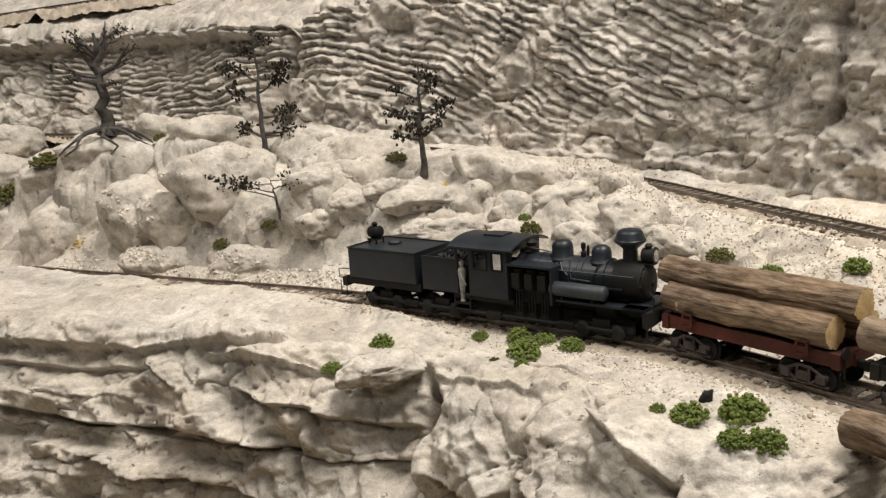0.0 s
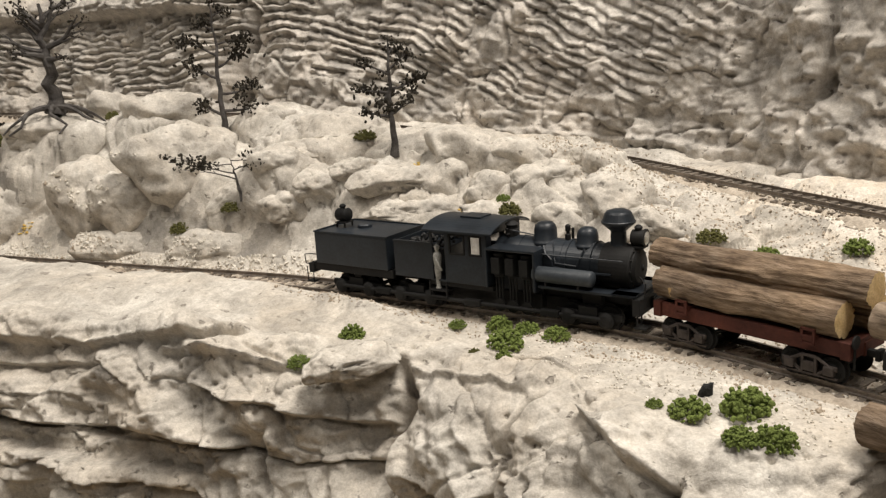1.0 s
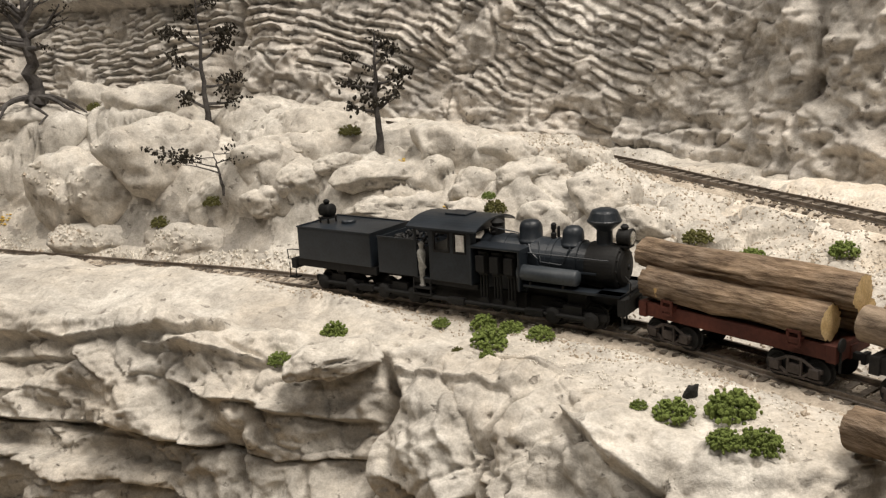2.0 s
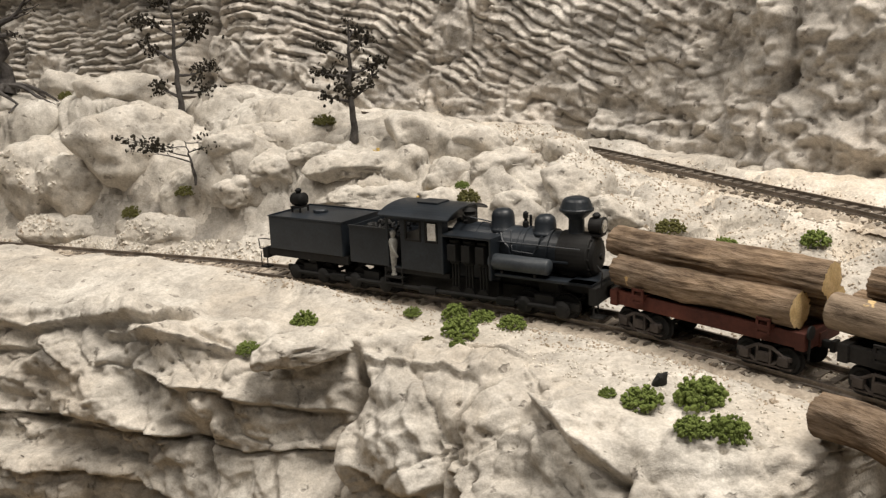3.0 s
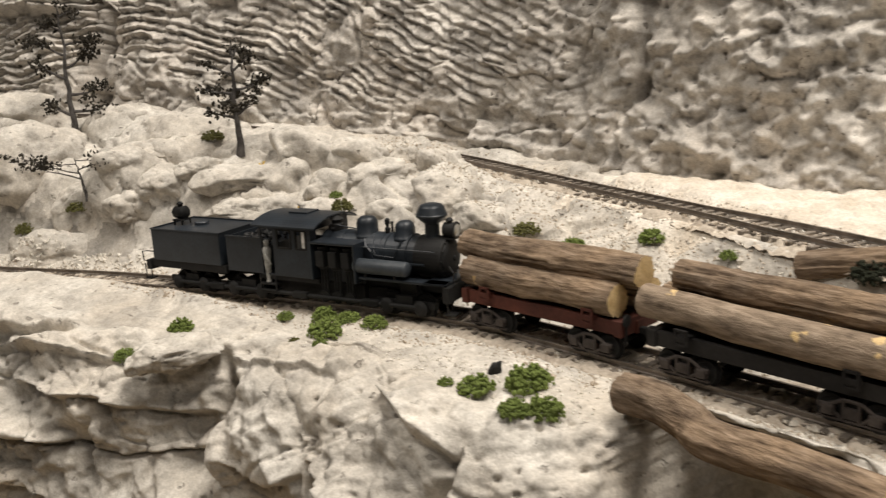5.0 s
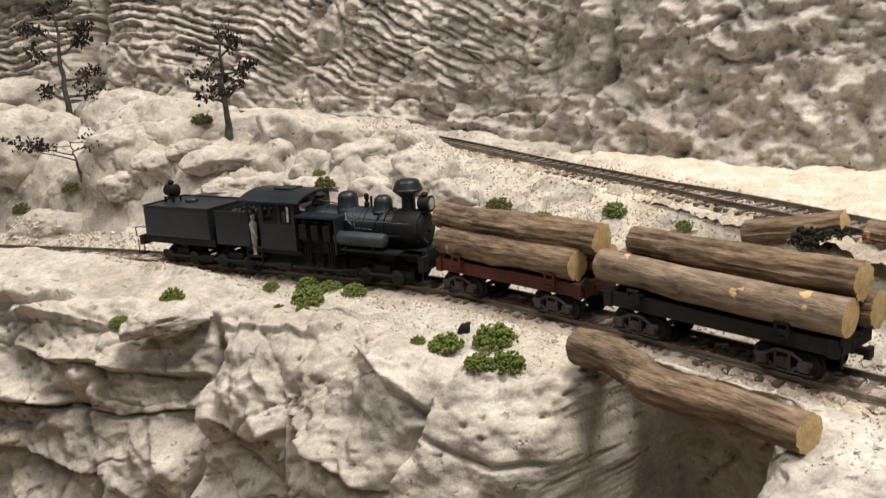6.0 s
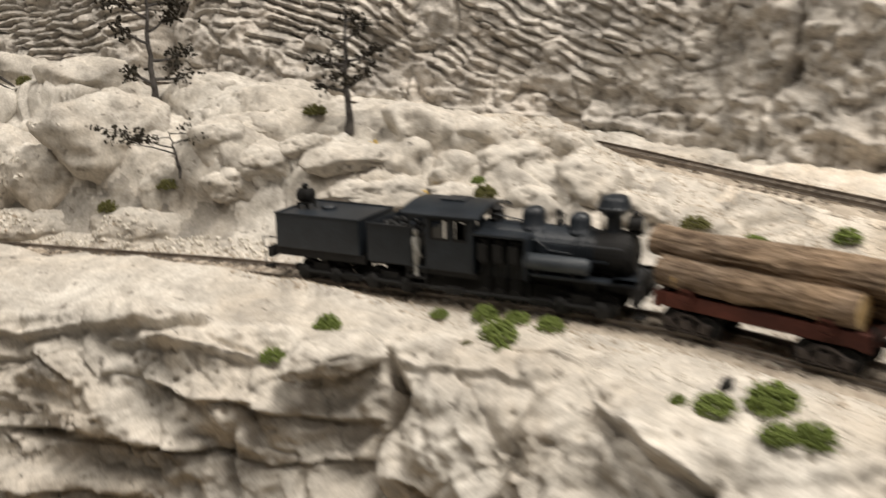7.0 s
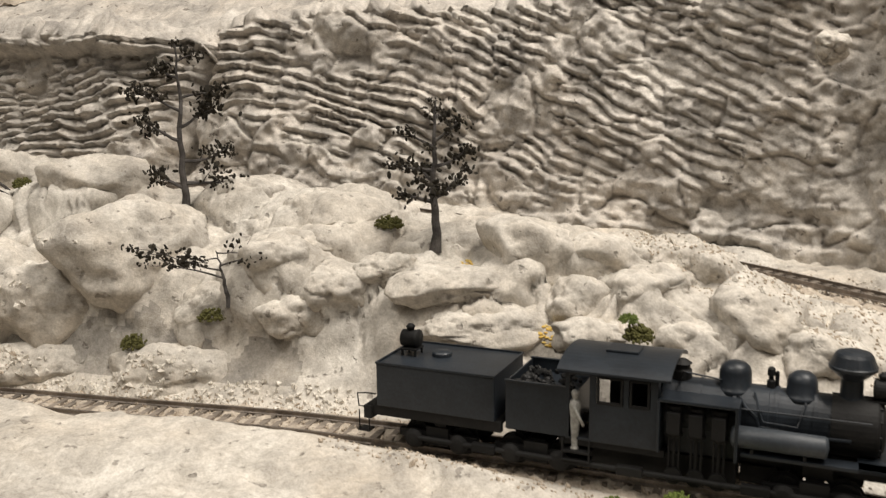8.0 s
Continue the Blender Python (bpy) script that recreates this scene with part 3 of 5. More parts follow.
def cliff_sheet():
    s = np.arange(-0.70, 0.55, 0.0012)
    top = smooth_rows(cliff_top(s), 10)
    nz = 200
    v = np.linspace(0, 1, nz)
    Z = 0.015 + (top[:, None] - 0.015) * v[None]
    D = (0.30 - 0.16 * step(-0.02, 0.08, s)[:, None]) * (Z - 0.05) + 0.012 * np.sin(s * 14 + 1)[:, None]
    # a flat run back over the top
    back = np.linspace(0, 1, 50)[1:]
    Z2 = top[:, None] + 0.12 * back[None]
    D2 = D[:, -1:] + 0.012 + 0.36 * back[None] ** 1.2
    D, Z = np.concatenate([D, D2], 1), np.concatenate([Z, Z2], 1)
    D, Z = smooth_rows(D.T, 2).T, smooth_rows(Z.T, 2).T
    SS = np.broadcast_to(s[:, None], D.shape)
    q = BACK.place(SS, D, Z)
    nrm = normals(q)
    p = q.reshape(-1, 3)
    sf, zf = SS.ravel(), Z.ravel()
    wall = 1 - step(0.0, 0.006, zf - np.broadcast_to(top[:, None], D.shape).ravel())
    warp = np.stack([fbm(p * 22, 3, salt=131), fbm(p * 22, 3, salt=141), fbm(p * 22, 3, salt=151)], 1)
    right = step(0.11, 0.17, sf + 0.02 * warp[:, 0])
    # combed beds that dip to the right, broken by facets
    b1, b2, bid = worley((p + 0.012 * warp) * (20, 20, 30), 37)
    ph = (zf + 0.34 * sf * step(-0.40, -0.05, sf) + 0.13 * sf + 0.0030 * warp[:, 1] + 0.0016 * fbm(p * 70, 3, salt=161) + 0.008 * bid) / (0.0052 + 0.0012 * step(-0.25, -0.15, sf))
    fr = ph - np.floor(ph)
    comb = np.where(fr > 0.16, ((1 - fr) / 0.84) ** 0.75, (fr / 0.16) ** 2)
    where = step(0.0, 0.25, fbm(p * (24, 24, 34), 3, salt=171) + 0.45 * step(0.06, 0.11, zf) - 0.12) * (1 - right)
    low = step(0.05, 0.085, zf + 0.012 * warp[:, 2])
    f1, f2, cid = worley((p + 0.010 * warp) * (34, 34, 34), 17)
    g1, g2, gid = worley((p + 0.006 * warp) * (80, 80, 80), 19)
    facets = 0.009 * (cid - 0.5) + 0.0045 * (gid - 0.5) - 0.003 * (1 - step(0, 0.1, f2 - f1)) + 0.006 * facet(sf / 0.011, zf / 0.010, 31) + 0.0025 * facet(sf / 0.0045, zf / 0.004, 32)
    disp = wall * ((0.0054 + 0.0030 * warp[:, 2]) * (1 - 0.5 * step(0.02, 0.09, sf)) * (comb - 0.5) * where * (0.3 + 0.7 * low) + facets * (0.95 - 0.45 * where) * (1 - 0.55 * right) + 0.006 * fbm(p * 16, 2, salt=181) * (1 - 0.6 * right))
    # thick flat beds near the foot
    zb = (zf + 0.004 * warp[:, 1] + 0.05 * sf) / 0.011
    fb = zb - np.floor(zb)
    disp += wall * (1 - right) * (1 - low) * 0.0035 * (np.minimum(fb / 0.8, (1 - fb) / 0.2) - 0.5)
    # scalloped, broken rock on the right
    h1, h2, hid = worley((p + 0.010 * warp) * (40, 40, 44), 23)
    scoop = 0.006 * h1 - 0.004 + 0.003 * (hid - 0.5) + 0.007 * facet(sf / 0.02, zf / 0.017, 33) + 0.006 * facet(sf / 0.009 + zf / 0.02, zf / 0.0065, 34) + 0.003 * facet(sf / 0.004, zf / 0.003, 35)
    k1, k2, kid = worley((p + 0.006 * warp) * (95, 95, 100), 25)
    disp += wall * right * (scoop + 0.004 * k1 + 0.0015 * fbm(p * 80, 3, salt=191))
    # a gully and an overhung lip on the left
    for s0, w, a in ((-0.205, 0.008, 0.022), (0.135, 0.012, 0.009), (0.172, 0.004, 0.012), (-0.41, 0.012, 0.016), (0.385, 0.030, 0.085)):
        x = sf - s0 - 0.010 * warp[:, 0]
        disp -= wall * a * np.exp(-((x / w) ** 2)) * (0.4 + 0.6 * step(0.05, 0.1, zf))
    tp = np.broadcast_to(top[:, None], D.shape).ravel()
    disp += 0.013 * step(0.012, 0.007, tp - zf) * (1 - step(-0.235, -0.215, sf)) * wall
    disp += (0.0014 + 0.0009 * right) * fbm(p * 190, 3, salt=201) + 0.0012 * fbm(p * 85, 2, salt=205) + (1 - wall) * 0.003 * fbm(p * 30, 3, salt=211)
    out = p + nrm.reshape(-1, 3) * disp[:, None]
    return grid_mesh("cliff", out.reshape(q.shape), CLIFF)


cliff = tagged(cliff_sheet(), "tall grey plaster cliff with combed wavy rock beds", "cliff", kind="structure")

# ---- the room that closes the place ----
WALL = two_tone("painted_room_wall", (0.42, 0.40, 0.37), (0.5, 0.48, 0.45), 2, 0.9, grain=200)
FLOOR = two_tone("dark_room_floor", (0.10, 0.09, 0.08), (0.16, 0.14, 0.13), 3, 0.7, grain=150)
for name, b in (("floor", (-3, 3, -3, 3, -1.2, -1.1)), ("ceiling", (-3, 3, -3, 3, 1.4, 1.5)), ("wall_north", (-3, 3, 2.9, 3, -1.1, 1.4)), ("wall_south", (-3, 3, -3, -2.9, -1.1, 1.4)), ("wall_west", (-3, -2.9, -2.9, 2.9, -1.1, 1.4)), ("wall_east", (2.9, 3, -2.9, 2.9, -1.1, 1.4))):
    bm = bmesh.new()
    box(bm, *b)
    tagged(part(name, bm, FLOOR if name == "floor" else WALL), "plain %s of the show room" % name.split("_")[0], name.split("_")[0], kind="structure")


# ---- a rail line on the level above the cliff ----
TOP = Line([(-0.75, 1.07), (-0.52, 1.025), (-0.3813, 0.9797), (-0.30, 0.957), (-0.225, 0.945), (-0.12, 0.935), (0.0, 0.92)], -0.3813)

# ---- railway tracks ----
RAIL = two_tone("dark_weathered_rail", (0.16, 0.138, 0.118), (0.33, 0.29, 0.255), 120, 0.36, 0.7, 900, 0.0001, 0.5)
SLEEPER = two_tone("grey_brown_sleeper_wood", (0.14, 0.118, 0.096), (0.30, 0.255, 0.21), 90, 0.9, 0, 1200, 0.0002, vary=0.3)
GAUGE = 0.0165


def rail_strip(bm, line, s0, s1, side, zf, step_len=0.006):
    """A rail with foot, web and head along a line."""
    prof = [(-0.00085, -0.0021), (0.00085, -0.0021), (0.00085, -0.0018), (0.0003, -0.0015), (0.0003, -0.0007), (0.00052, -0.0005), (0.00052, 0.0), (-0.00052, 0.0), (-0.00052, -0.0005), (-0.0003, -0.0007), (-0.0003, -0.0015), (-0.00085, -0.0018)]
    rings = []
    for s in np.arange(s0, s1, step_len):
        p = [line.place(s, side + a, 0.0) for a, _ in prof]
        rings.append([bm.verts.new((q[0], q[1], zf(q[0]) + h)) for q, (_, h) in zip(p, prof)])
    n = len(prof)
    for a, b in zip(rings, rings[1:]):
        for j in range(n):
            bm.faces.new((a[j], a[(j + 1) % n], b[(j + 1) % n], b[j]))


def track(label, line, s0, s1, zf, pitch):
    base = thing("railway_track", label, "railway track", group="model railway tracks")
    for side in (-GAUGE / 2, GAUGE / 2):
        bm = bmesh.new()
        rail_strip(bm, line, s0, s1, side, zf)
        part("rail", bm, RAIL, base, "dark weathered steel rail")
    bm = bmesh.new()
    box(bm, -0.0013, 0.0013, -0.0128, 0.0128, -0.0042, -0.00205, 0.0002)
    first = part("sleeper", bm, SLEEPER, base)
    rng = random.Random(4)
    for k, s in enumerate(np.arange(s0, s1, pitch)):
        ob = first if k == 0 else new("sleeper", first.data)
        ob.parent = base
        ob.matrix_world = line.stand(s + rng.uniform(-0.0004, 0.0004), rng.uniform(-0.0007, 0.0007), zf(float(line.at(s)[0][0])), rng.uniform(-2, 2))
    return base


track("single model railway track with dark sleepers on tan gravel", LOW, -0.42, 0.30, lambda x: 0.0, 0.0056)
track("single model railway track along the cliff foot", HIGH, -0.62, 0.42, lambda x: float(high_z(x)), 0.0056)

bpy.context.view_layer.update()


def cliff_height(x, y):
    hit, place, _, _ = cliff.ray_cast((x, y, 0.6), (0, 0, -1))
    return place.z if hit else 0.18


top_a, top_b = cliff_height(-0.45, 1.0), cliff_height(-0.20, 0.943)
track("single model railway track on the level above the cliff", TOP, -0.18, 0.22, lambda x: 0.006 + top_a + (top_b - top_a) * (x + 0.45) / 0.25, 0.0056)


def ballast_bed(line, s0, s1, zf, half, rise):
    """A low bank of fine stones that fills the gaps between the sleepers."""
    s = np.arange(s0, s1, 0.0012)
    d = np.linspace(-half, half, 44)
    D, SS = np.meshgrid(d, s)
    q = line.place(SS, D, np.zeros_like(D))
    p = q.reshape(-1, 3)
    wob = half * (1 + 0.22 * fbm(p * 60, 2, salt=221))
    z = zf(p[:, 0]) - (0.0026 if line is LOW else 0.0031) + rise * fbm(p * 330, 2, salt=231) * 0.0011 - 0.0035 * step(0.62, 1.0, abs(D.ravel()) / wob) * (1 if line is not TOP else 3)
    q = p.copy()
    q[:, 2] = z
    return tagged(grid_mesh("ballast", q.reshape(D.shape + (3,)), BALLAST), "grey-tan fine gravel ballast under the track", "ballast", kind="structure")


ballast_bed(LOW, -0.44, 0.32, lambda x: x * 0, 0.0225, 1.0)
ballast_bed(HIGH, -0.62, 0.42, high_z, 0.0185, 1.0)
ballast_bed(TOP, -0.20, 0.24, lambda x: 0.006 + top_a + (top_b - top_a) * (x + 0.45) / 0.25, 0.024, 1.0)


def pebbles(name, count, where, label, mat, size=(0.0004, 0.0011), seed=3):
    """Loose small stones, scattered on places that where(random) gives."""
    rng = random.Random(seed)
    base = np.array([(0, 0, 1), (1, 0, 0.1), (0.2, 1, 0), (-1, 0.1, 0.1), (-0.1, -1, 0), (0, 0, -0.8)])
    faces = [(0, 1, 2), (0, 2, 3), (0, 3, 4), (0, 4, 1), (5, 2, 1), (5, 3, 2), (5, 4, 3), (5, 1, 4)]
    vs, fs = [], []
    for k in range(count):
        x, y, z = where(rng)
        r = rng.uniform(*size) * (2.0 if rng.random() < 0.05 else 1)
        turn = np.array(Euler((rng.uniform(0, 6), rng.uniform(0, 6), rng.uniform(0, 6))).to_matrix())
        v = (base * (rng.uniform(0.6, 1.2), rng.uniform(0.6, 1.2), rng.uniform(0.5, 0.9)) * r) @ turn + (x, y, z)
        o = len(vs)
        vs += v.tolist()
        fs += [tuple(i + o for i in f) for f in faces]
    me = bpy.data.meshes.new(name)
    me.from_pydata(vs, [], fs)
    me.materials.append(mat)
    return tagged(new(name, me), label, "gravel", kind="stuff")

# ---- the train: lengths in millimetres along the line, then scaled ----
IRON = two_tone("sooty_black_green_paint", (0.0095, 0.0125, 0.0165), (0.025, 0.0315, 0.040), 45, 0.42, 0, 900, 0.00012, 0.4)
SOOT = two_tone("dusty_black_iron", (0.006, 0.006, 0.006), (0.016, 0.0155, 0.015), 70, 0.7, 0, 900, 0.00015)
TANKGREY = two_tone("blue_grey_tank_paint", (0.035, 0.042, 0.050), (0.062, 0.070, 0.078), 60, 0.5, 0, 900, 0.0001, 0.4)
LENS = two_tone("silver_lamp_glass", (0.45, 0.44, 0.42), (0.6, 0.6, 0.58), 100, 0.2, 0.8)
COAL = two_tone("coal", (0.006, 0.006, 0.006), (0.02, 0.02, 0.02), 300, 0.6)
REDWOOD = two_tone("oxide_red_painted_wood", (0.055, 0.016, 0.011), (0.115, 0.034, 0.022), 60, 0.75, 0, 700, 0.0002)
BLACKWOOD = two_tone("black_stained_wood", (0.010, 0.009, 0.009), (0.026, 0.024, 0.022), 60, 0.8, 0, 700, 0.0002)
TRUCKGREY = two_tone("rusty_grey_truck_iron", (0.030, 0.024, 0.021), (0.085, 0.070, 0.062), 150, 0.75, 0, 900, 0.0002)
FIGURE = two_tone("grey_painted_figure", (0.24, 0.235, 0.215), (0.42, 0.41, 0.38), 300, 0.8)
MM = 0.001


def chord(s0, s1, z=0.0):
    """A rigid frame on the line whose x runs from s0 to s1, with x = 0 at s = 0 of the line."""
    a, b = LOW.place(s0, 0.0, z), LOW.place(s1, 0.0, z)
    ang = math.degrees(math.atan2(b[1] - a[1], b[0] - a[0]))
    mid = (a + b) / 2
    return pose(*mid, 0, 0, ang) @ Matrix.Translation((-(s0 + s1) / 2, 0, 0))


def mbox(bm, x0, x1, y0, y1, z0, z1, bevel=0.25):
    return box(bm, x0 * MM, x1 * MM, y0 * MM, y1 * MM, z0 * MM, z1 * MM, bevel * MM)


def boxes(*rows, bevel=0.25):
    bm = bmesh.new()
    for r in rows:
        mbox(bm, *r, bevel)
    return bm


def mrod(bm, a, b, r, r1=None, seg=12):
    return rod(bm, [v * MM for v in a], [v * MM for v in b], r * MM, None if r1 is None else r1 * MM, seg)


def mlathe(bm, prof, x, y, z=0.0, seg=24, axis="z"):
    m = Matrix.Translation((x * MM, y * MM, z * MM))
    if axis == "x":
        m = m @ Matrix.Rotation(math.pi / 2, 4, "Y")
    if axis == "y":
        m = m @ Matrix.Rotation(math.pi / 2, 4, "X")
    return lathe(bm, [(r * MM, h * MM) for r, h in prof], m, seg)


def mtube(bm, path, r, seg=6):
    tube(bm, [[v * MM for v in p] for p in path], r * MM, seg)


def wheelset(parent, x, mat, r=4.6):
    bm = bmesh.new()
    mrod(bm, (x, -8, r - 0.0), (x, 8, r), 0.9, seg=8)
    axle = part("axle", bm, SOOT, parent)
    prof = [(0.6, -1.0), (1.6, -1.0), (1.8, -0.5), (r - 1.2, -0.5), (r - 1.0, -0.9), (r - 0.05, -0.9), (r + 0.05, 0.6), (r + 0.7, 0.7), (r + 0.7, 1.1), (1.4, 1.1)]
    for y, flip in ((-8.3, 1), (8.3, -1)):
        bm = bmesh.new()
        m = Matrix.Translation((x * MM, y * MM, r * MM)) @ Matrix.Rotation(-flip * math.pi / 2, 4, "X")
        lathe(bm, [(a * MM, h * MM) for a, h in prof], m, 28)
        part("wheel", bm, mat, parent)


def shay_truck(engine, x):
    """A geared truck: heavy side frames, wheels, gear cases on the near side."""
    bm = boxes((x - 14, x + 14, -11.4, -9.8, 4.2, 7.0), (x - 14, x + 14, 9.8, 11.4, 4.2, 7.0), (x - 2.5, x + 2.5, -10, 10, 5, 9.5), (x - 4, x + 4, -12, -9.6, 2.6, 9.0), (x - 4, x + 4, 9.6, 12, 2.6, 9.0))
    for dx in (-8, 8):
        mbox(bm, x + dx - 2, x + dx + 2, -12, -9.6, 2.4, 6.6)
        mbox(bm, x + dx - 2, x + dx + 2, 9.6, 12, 2.4, 6.6)
    truck = part("truck", bm, SOOT, engine, "black geared engine truck")
    for dx in (-8, 8):
        wheelset(truck, x + dx, SOOT)
        bm = bmesh.new()
        mlathe(bm, [(0.5, -1.2), (2.6, -1.0), (3.3, -0.2), (3.3, 0.6), (2.0, 1.4), (0.8, 1.6)], x + dx, -12.6, 4.6, 20, "y")
        part("bevel_gear", bm, SOOT, truck)
    return truck


def shay():
    eng = thing("shay_locomotive", "sooty black geared logging steam engine with tender on the track", "steam locomotive", chord(-0.142, 0.012))
    # tender
    bm = boxes((-143, -101, -14.4, 14.4, 14.6, 29.3), bevel=0.5)
    tank = part("tender_tank", bm, IRON, eng, "dark grey-green box water tank")
    part("tank_rim", boxes((-143.2, -100.8, -14.7, -14.1, 29.2, 29.9), (-143.2, -100.8, 14.1, 14.7, 29.2, 29.9), (-143.2, -142.6, -14.6, 14.6, 29.2, 29.9), (-101.4, -100.8, -14.6, 14.6, 29.2, 29.9), bevel=0.1), IRON, tank)
    bm = bmesh.new()
    mlathe(bm, [(3.4, 0), (3.4, 1.2), (3.0, 1.6), (0.5, 1.8)], -126, 2, 29.3, 20)
    part("water_hatch", bm, IRON, tank)
    part("tender_frame", boxes((-147, -99, -13.6, -11.4, 11.0, 14.6), (-147, -99, 11.4, 13.6, 11.0, 14.6), (-147, -99, -12, 12, 13.4, 14.5), (-148, -145, -14.5, 14.5, 9.6, 14.2), (-123, -119, -11.5, 11.5, 9, 13.5)), SOOT, eng)
    bm = bmesh.new()
    for y in (-14, 14):
        mtube(bm, [(-147.5, y, 13.6), (-150, y, 13.6), (-150.5, y, 18), (-147, y, 18.5), (-143.4, y, 18.5)], 0.28)
    mbox(bm, -151, -146.5, -13.6, -9.5, 4.4, 5.2)
    for x in (-150.6, -146.9):
        mbox(bm, x, x + 0.4, -13.4, -12.9, 5, 12)
    part("rear_step", bm, SOOT, eng)
    # rear lamp on its bracket
    bm = boxes((-139.5, -133.5, -3.2, 3.2, 31.3, 32.0), bevel=0.15)
    for x in (-139.2, -134.4):
        for y in (-3, 2.4):
            mbox(bm, x, x + 0.7, y, y + 0.7, 29.3, 31.6, 0.1)
    brk = part("lamp_bracket", bm, SOOT, eng)
    bm = bmesh.new()
    mlathe(bm, [(1.2, -3.4), (2.9, -3.2), (3.0, 1.6), (3.3, 2.4), (3.1, 2.9)], -136.5, 0, 35, 20, "x")
    mlathe(bm, [(1.0, 0), (1.5, 1.2), (1.7, 1.5), (0.9, 2.4), (0.2, 2.6)], -136.8, 0, 37.6, 14)
    part("rear_lamp", bm, SOOT, brk, "black rear lamp", True)
    # bunker with coal
    bunker = part("bunker", boxes((-97.4, -77, -13.0, 13.0, 13, 24.5), bevel=0.12), IRON, eng)
    for r in ((-97.5, -77, -13.6, -13.0, 13, 28.6), (-97.5, -77, 13.0, 13.6, 13, 28.6), (-97.5, -96.9, -13.0, 13.0, 24.4, 28.6)):
        part("bunker_side", boxes(r, bevel=0.12), IRON, bunker)
    for r in ((-97.9, -76.6, -13.9, -12.7, 28.5, 29.1), (-97.9, -76.6, 12.7, 13.9, 28.5, 29.1)):
        part("bunker_rim", boxes(r, bevel=0.15), IRON, bunker)
    bm = bmesh.new()
    rng = random.Random(9)
    for k in range(90):
        r = rng.uniform(0.7, 1.7)
        m = Matrix.Translation((rng.uniform(-96, -78) * MM, rng.uniform(-12, 12) * MM, rng.uniform(24.6, 27.2) * MM)) @ Euler([rng.uniform(0, 6) for _ in range(3)]).to_matrix().to_4x4()
        bmesh.ops.create_icosphere(bm, subdivisions=1, radius=r * MM, matrix=m @ Matrix.Diagonal((1, rng.uniform(0.6, 1), rng.uniform(0.6, 1), 1)))
    part("coal", bm, COAL, bunker, "heap of black coal")
    # cab: posts and panels round real openings
    rows = []
    for y0, y1 in ((-14.0, -13.3), (13.3, 14.0)):
        rows += [(-70.5, -50, y0, y1, 13, 25.2), (-70.5, -68.5, y0, y1, 25, 34.6), (-60.2, -58.6, y0, y1, 25, 34.6), (-52.2, -50, y0, y1, 25, 34.6), (-78, -50, y0, y1, 33.4, 35.6), (-78, -76.8, y0, y1, 13, 34.6)]
    rows += [(-50.6, -50, -13.8, 13.8, 13, 26), (-50.6, -50, -13.8, -9.6, 26, 35.5), (-50.6, -50, 9.6, 13.8, 26, 35.5), (-50.6, -50, -13.8, 13.8, 33.4, 36.5), (-78, -50, -13.6, 13.6, 12.6, 13.4)]
    cab = part("cab_floor", boxes(rows[-1], bevel=0.12), IRON, eng)
    for r in rows[:-1]:
        part("cab_panel", boxes(r, bevel=0.12), IRON, cab)
    for x0, x1, y in ((-68.3, -60.4, -13.7), (-58.4, -52.4, -13.7), (-58.4, -52.4, 13.7)):
        part("window_frame", boxes((x0, x1, y - 0.5, y + 0.5, 25.0, 25.8), (x0, x1, y - 0.5, y + 0.5, 33, 33.6), (x0, x0 + 0.7, y - 0.5, y + 0.5, 25.6, 33.2), (x1 - 0.7, x1, y - 0.5, y + 0.5, 25.6, 33.2), bevel=0.1), SOOT, cab)
    bm = bmesh.new()
    rows = []
    n = 16
    for k in range(n + 1):
        a = math.radians(-62 + 124 * k / n)
        y, z = 18.2 * math.sin(a), 38.9 - 18.2 * 0.36 * (1 - math.cos(a)) * 1.02
        rows.append([bm.verts.new((x * MM, y * MM, (z - t) * MM)) for x in (-80.2, -46.2) for t in (0, 0.7)])
    for p, q in zip(rows, rows[1:]):
        bm.faces.new((p[0], p[2], q[2], q[0]))
        bm.faces.new((p[1], q[1], q[3], p[3]))
        bm.faces.new((p[0], q[0], q[1], p[1]))
        bm.faces.new((p[2], p[3], q[3], q[2]))
    for p in (rows[0], rows[-1]):
        bm.faces.new((p[0], p[1], p[3], p[2]))
    bmesh.ops.recalc_face_normals(bm, faces=bm.faces)
    roof = part("cab_roof", bm, IRON, eng, "arched dark grey cab roof")
    part("roof_hatch", boxes((-68, -58, -4.5, 4.5, 38.7, 39.5), bevel=0.25), IRON, roof)
    # boiler
    bm = bmesh.new()
    mlathe(bm, [(2, -50.4), (8.7, -50.3), (8.7, -20), (8.5, -19.9), (8.3, -3.2), (8.3, -3.0)], 0, 0, 23.4, 40, "x")
    for x in (-40, -30, -18.5, -8):
        mlathe(bm, [(8.2, x), (8.95, x), (8.95, x + 1), (8.2, x + 1)], 0, 0, 23.4, 40, "x")
    boiler = part("boiler", bm, IRON, eng, "long black boiler with bands", False)
    bm = bmesh.new()
    mlathe(bm, [(3, -3.5), (8.8, -3.4), (8.8, 8.4), (8.4, 9.0), (8.0, 9.2), (7.6, 9.2), (7.4, 9.8), (6.2, 10.6), (3.0, 11.2), (1.2, 11.3), (1.0, 12.0), (0.4, 12.1)], 0, 0, 23.4, 36, "x")
    for k in range(12):
        a = 2 * math.pi * k / 12
        mrod(bm, (9.0, 8.0 * math.cos(a), 23.4 + 8.0 * math.sin(a)), (9.7, 8.0 * math.cos(a), 23.4 + 8.0 * math.sin(a)), 0.35, seg=6)
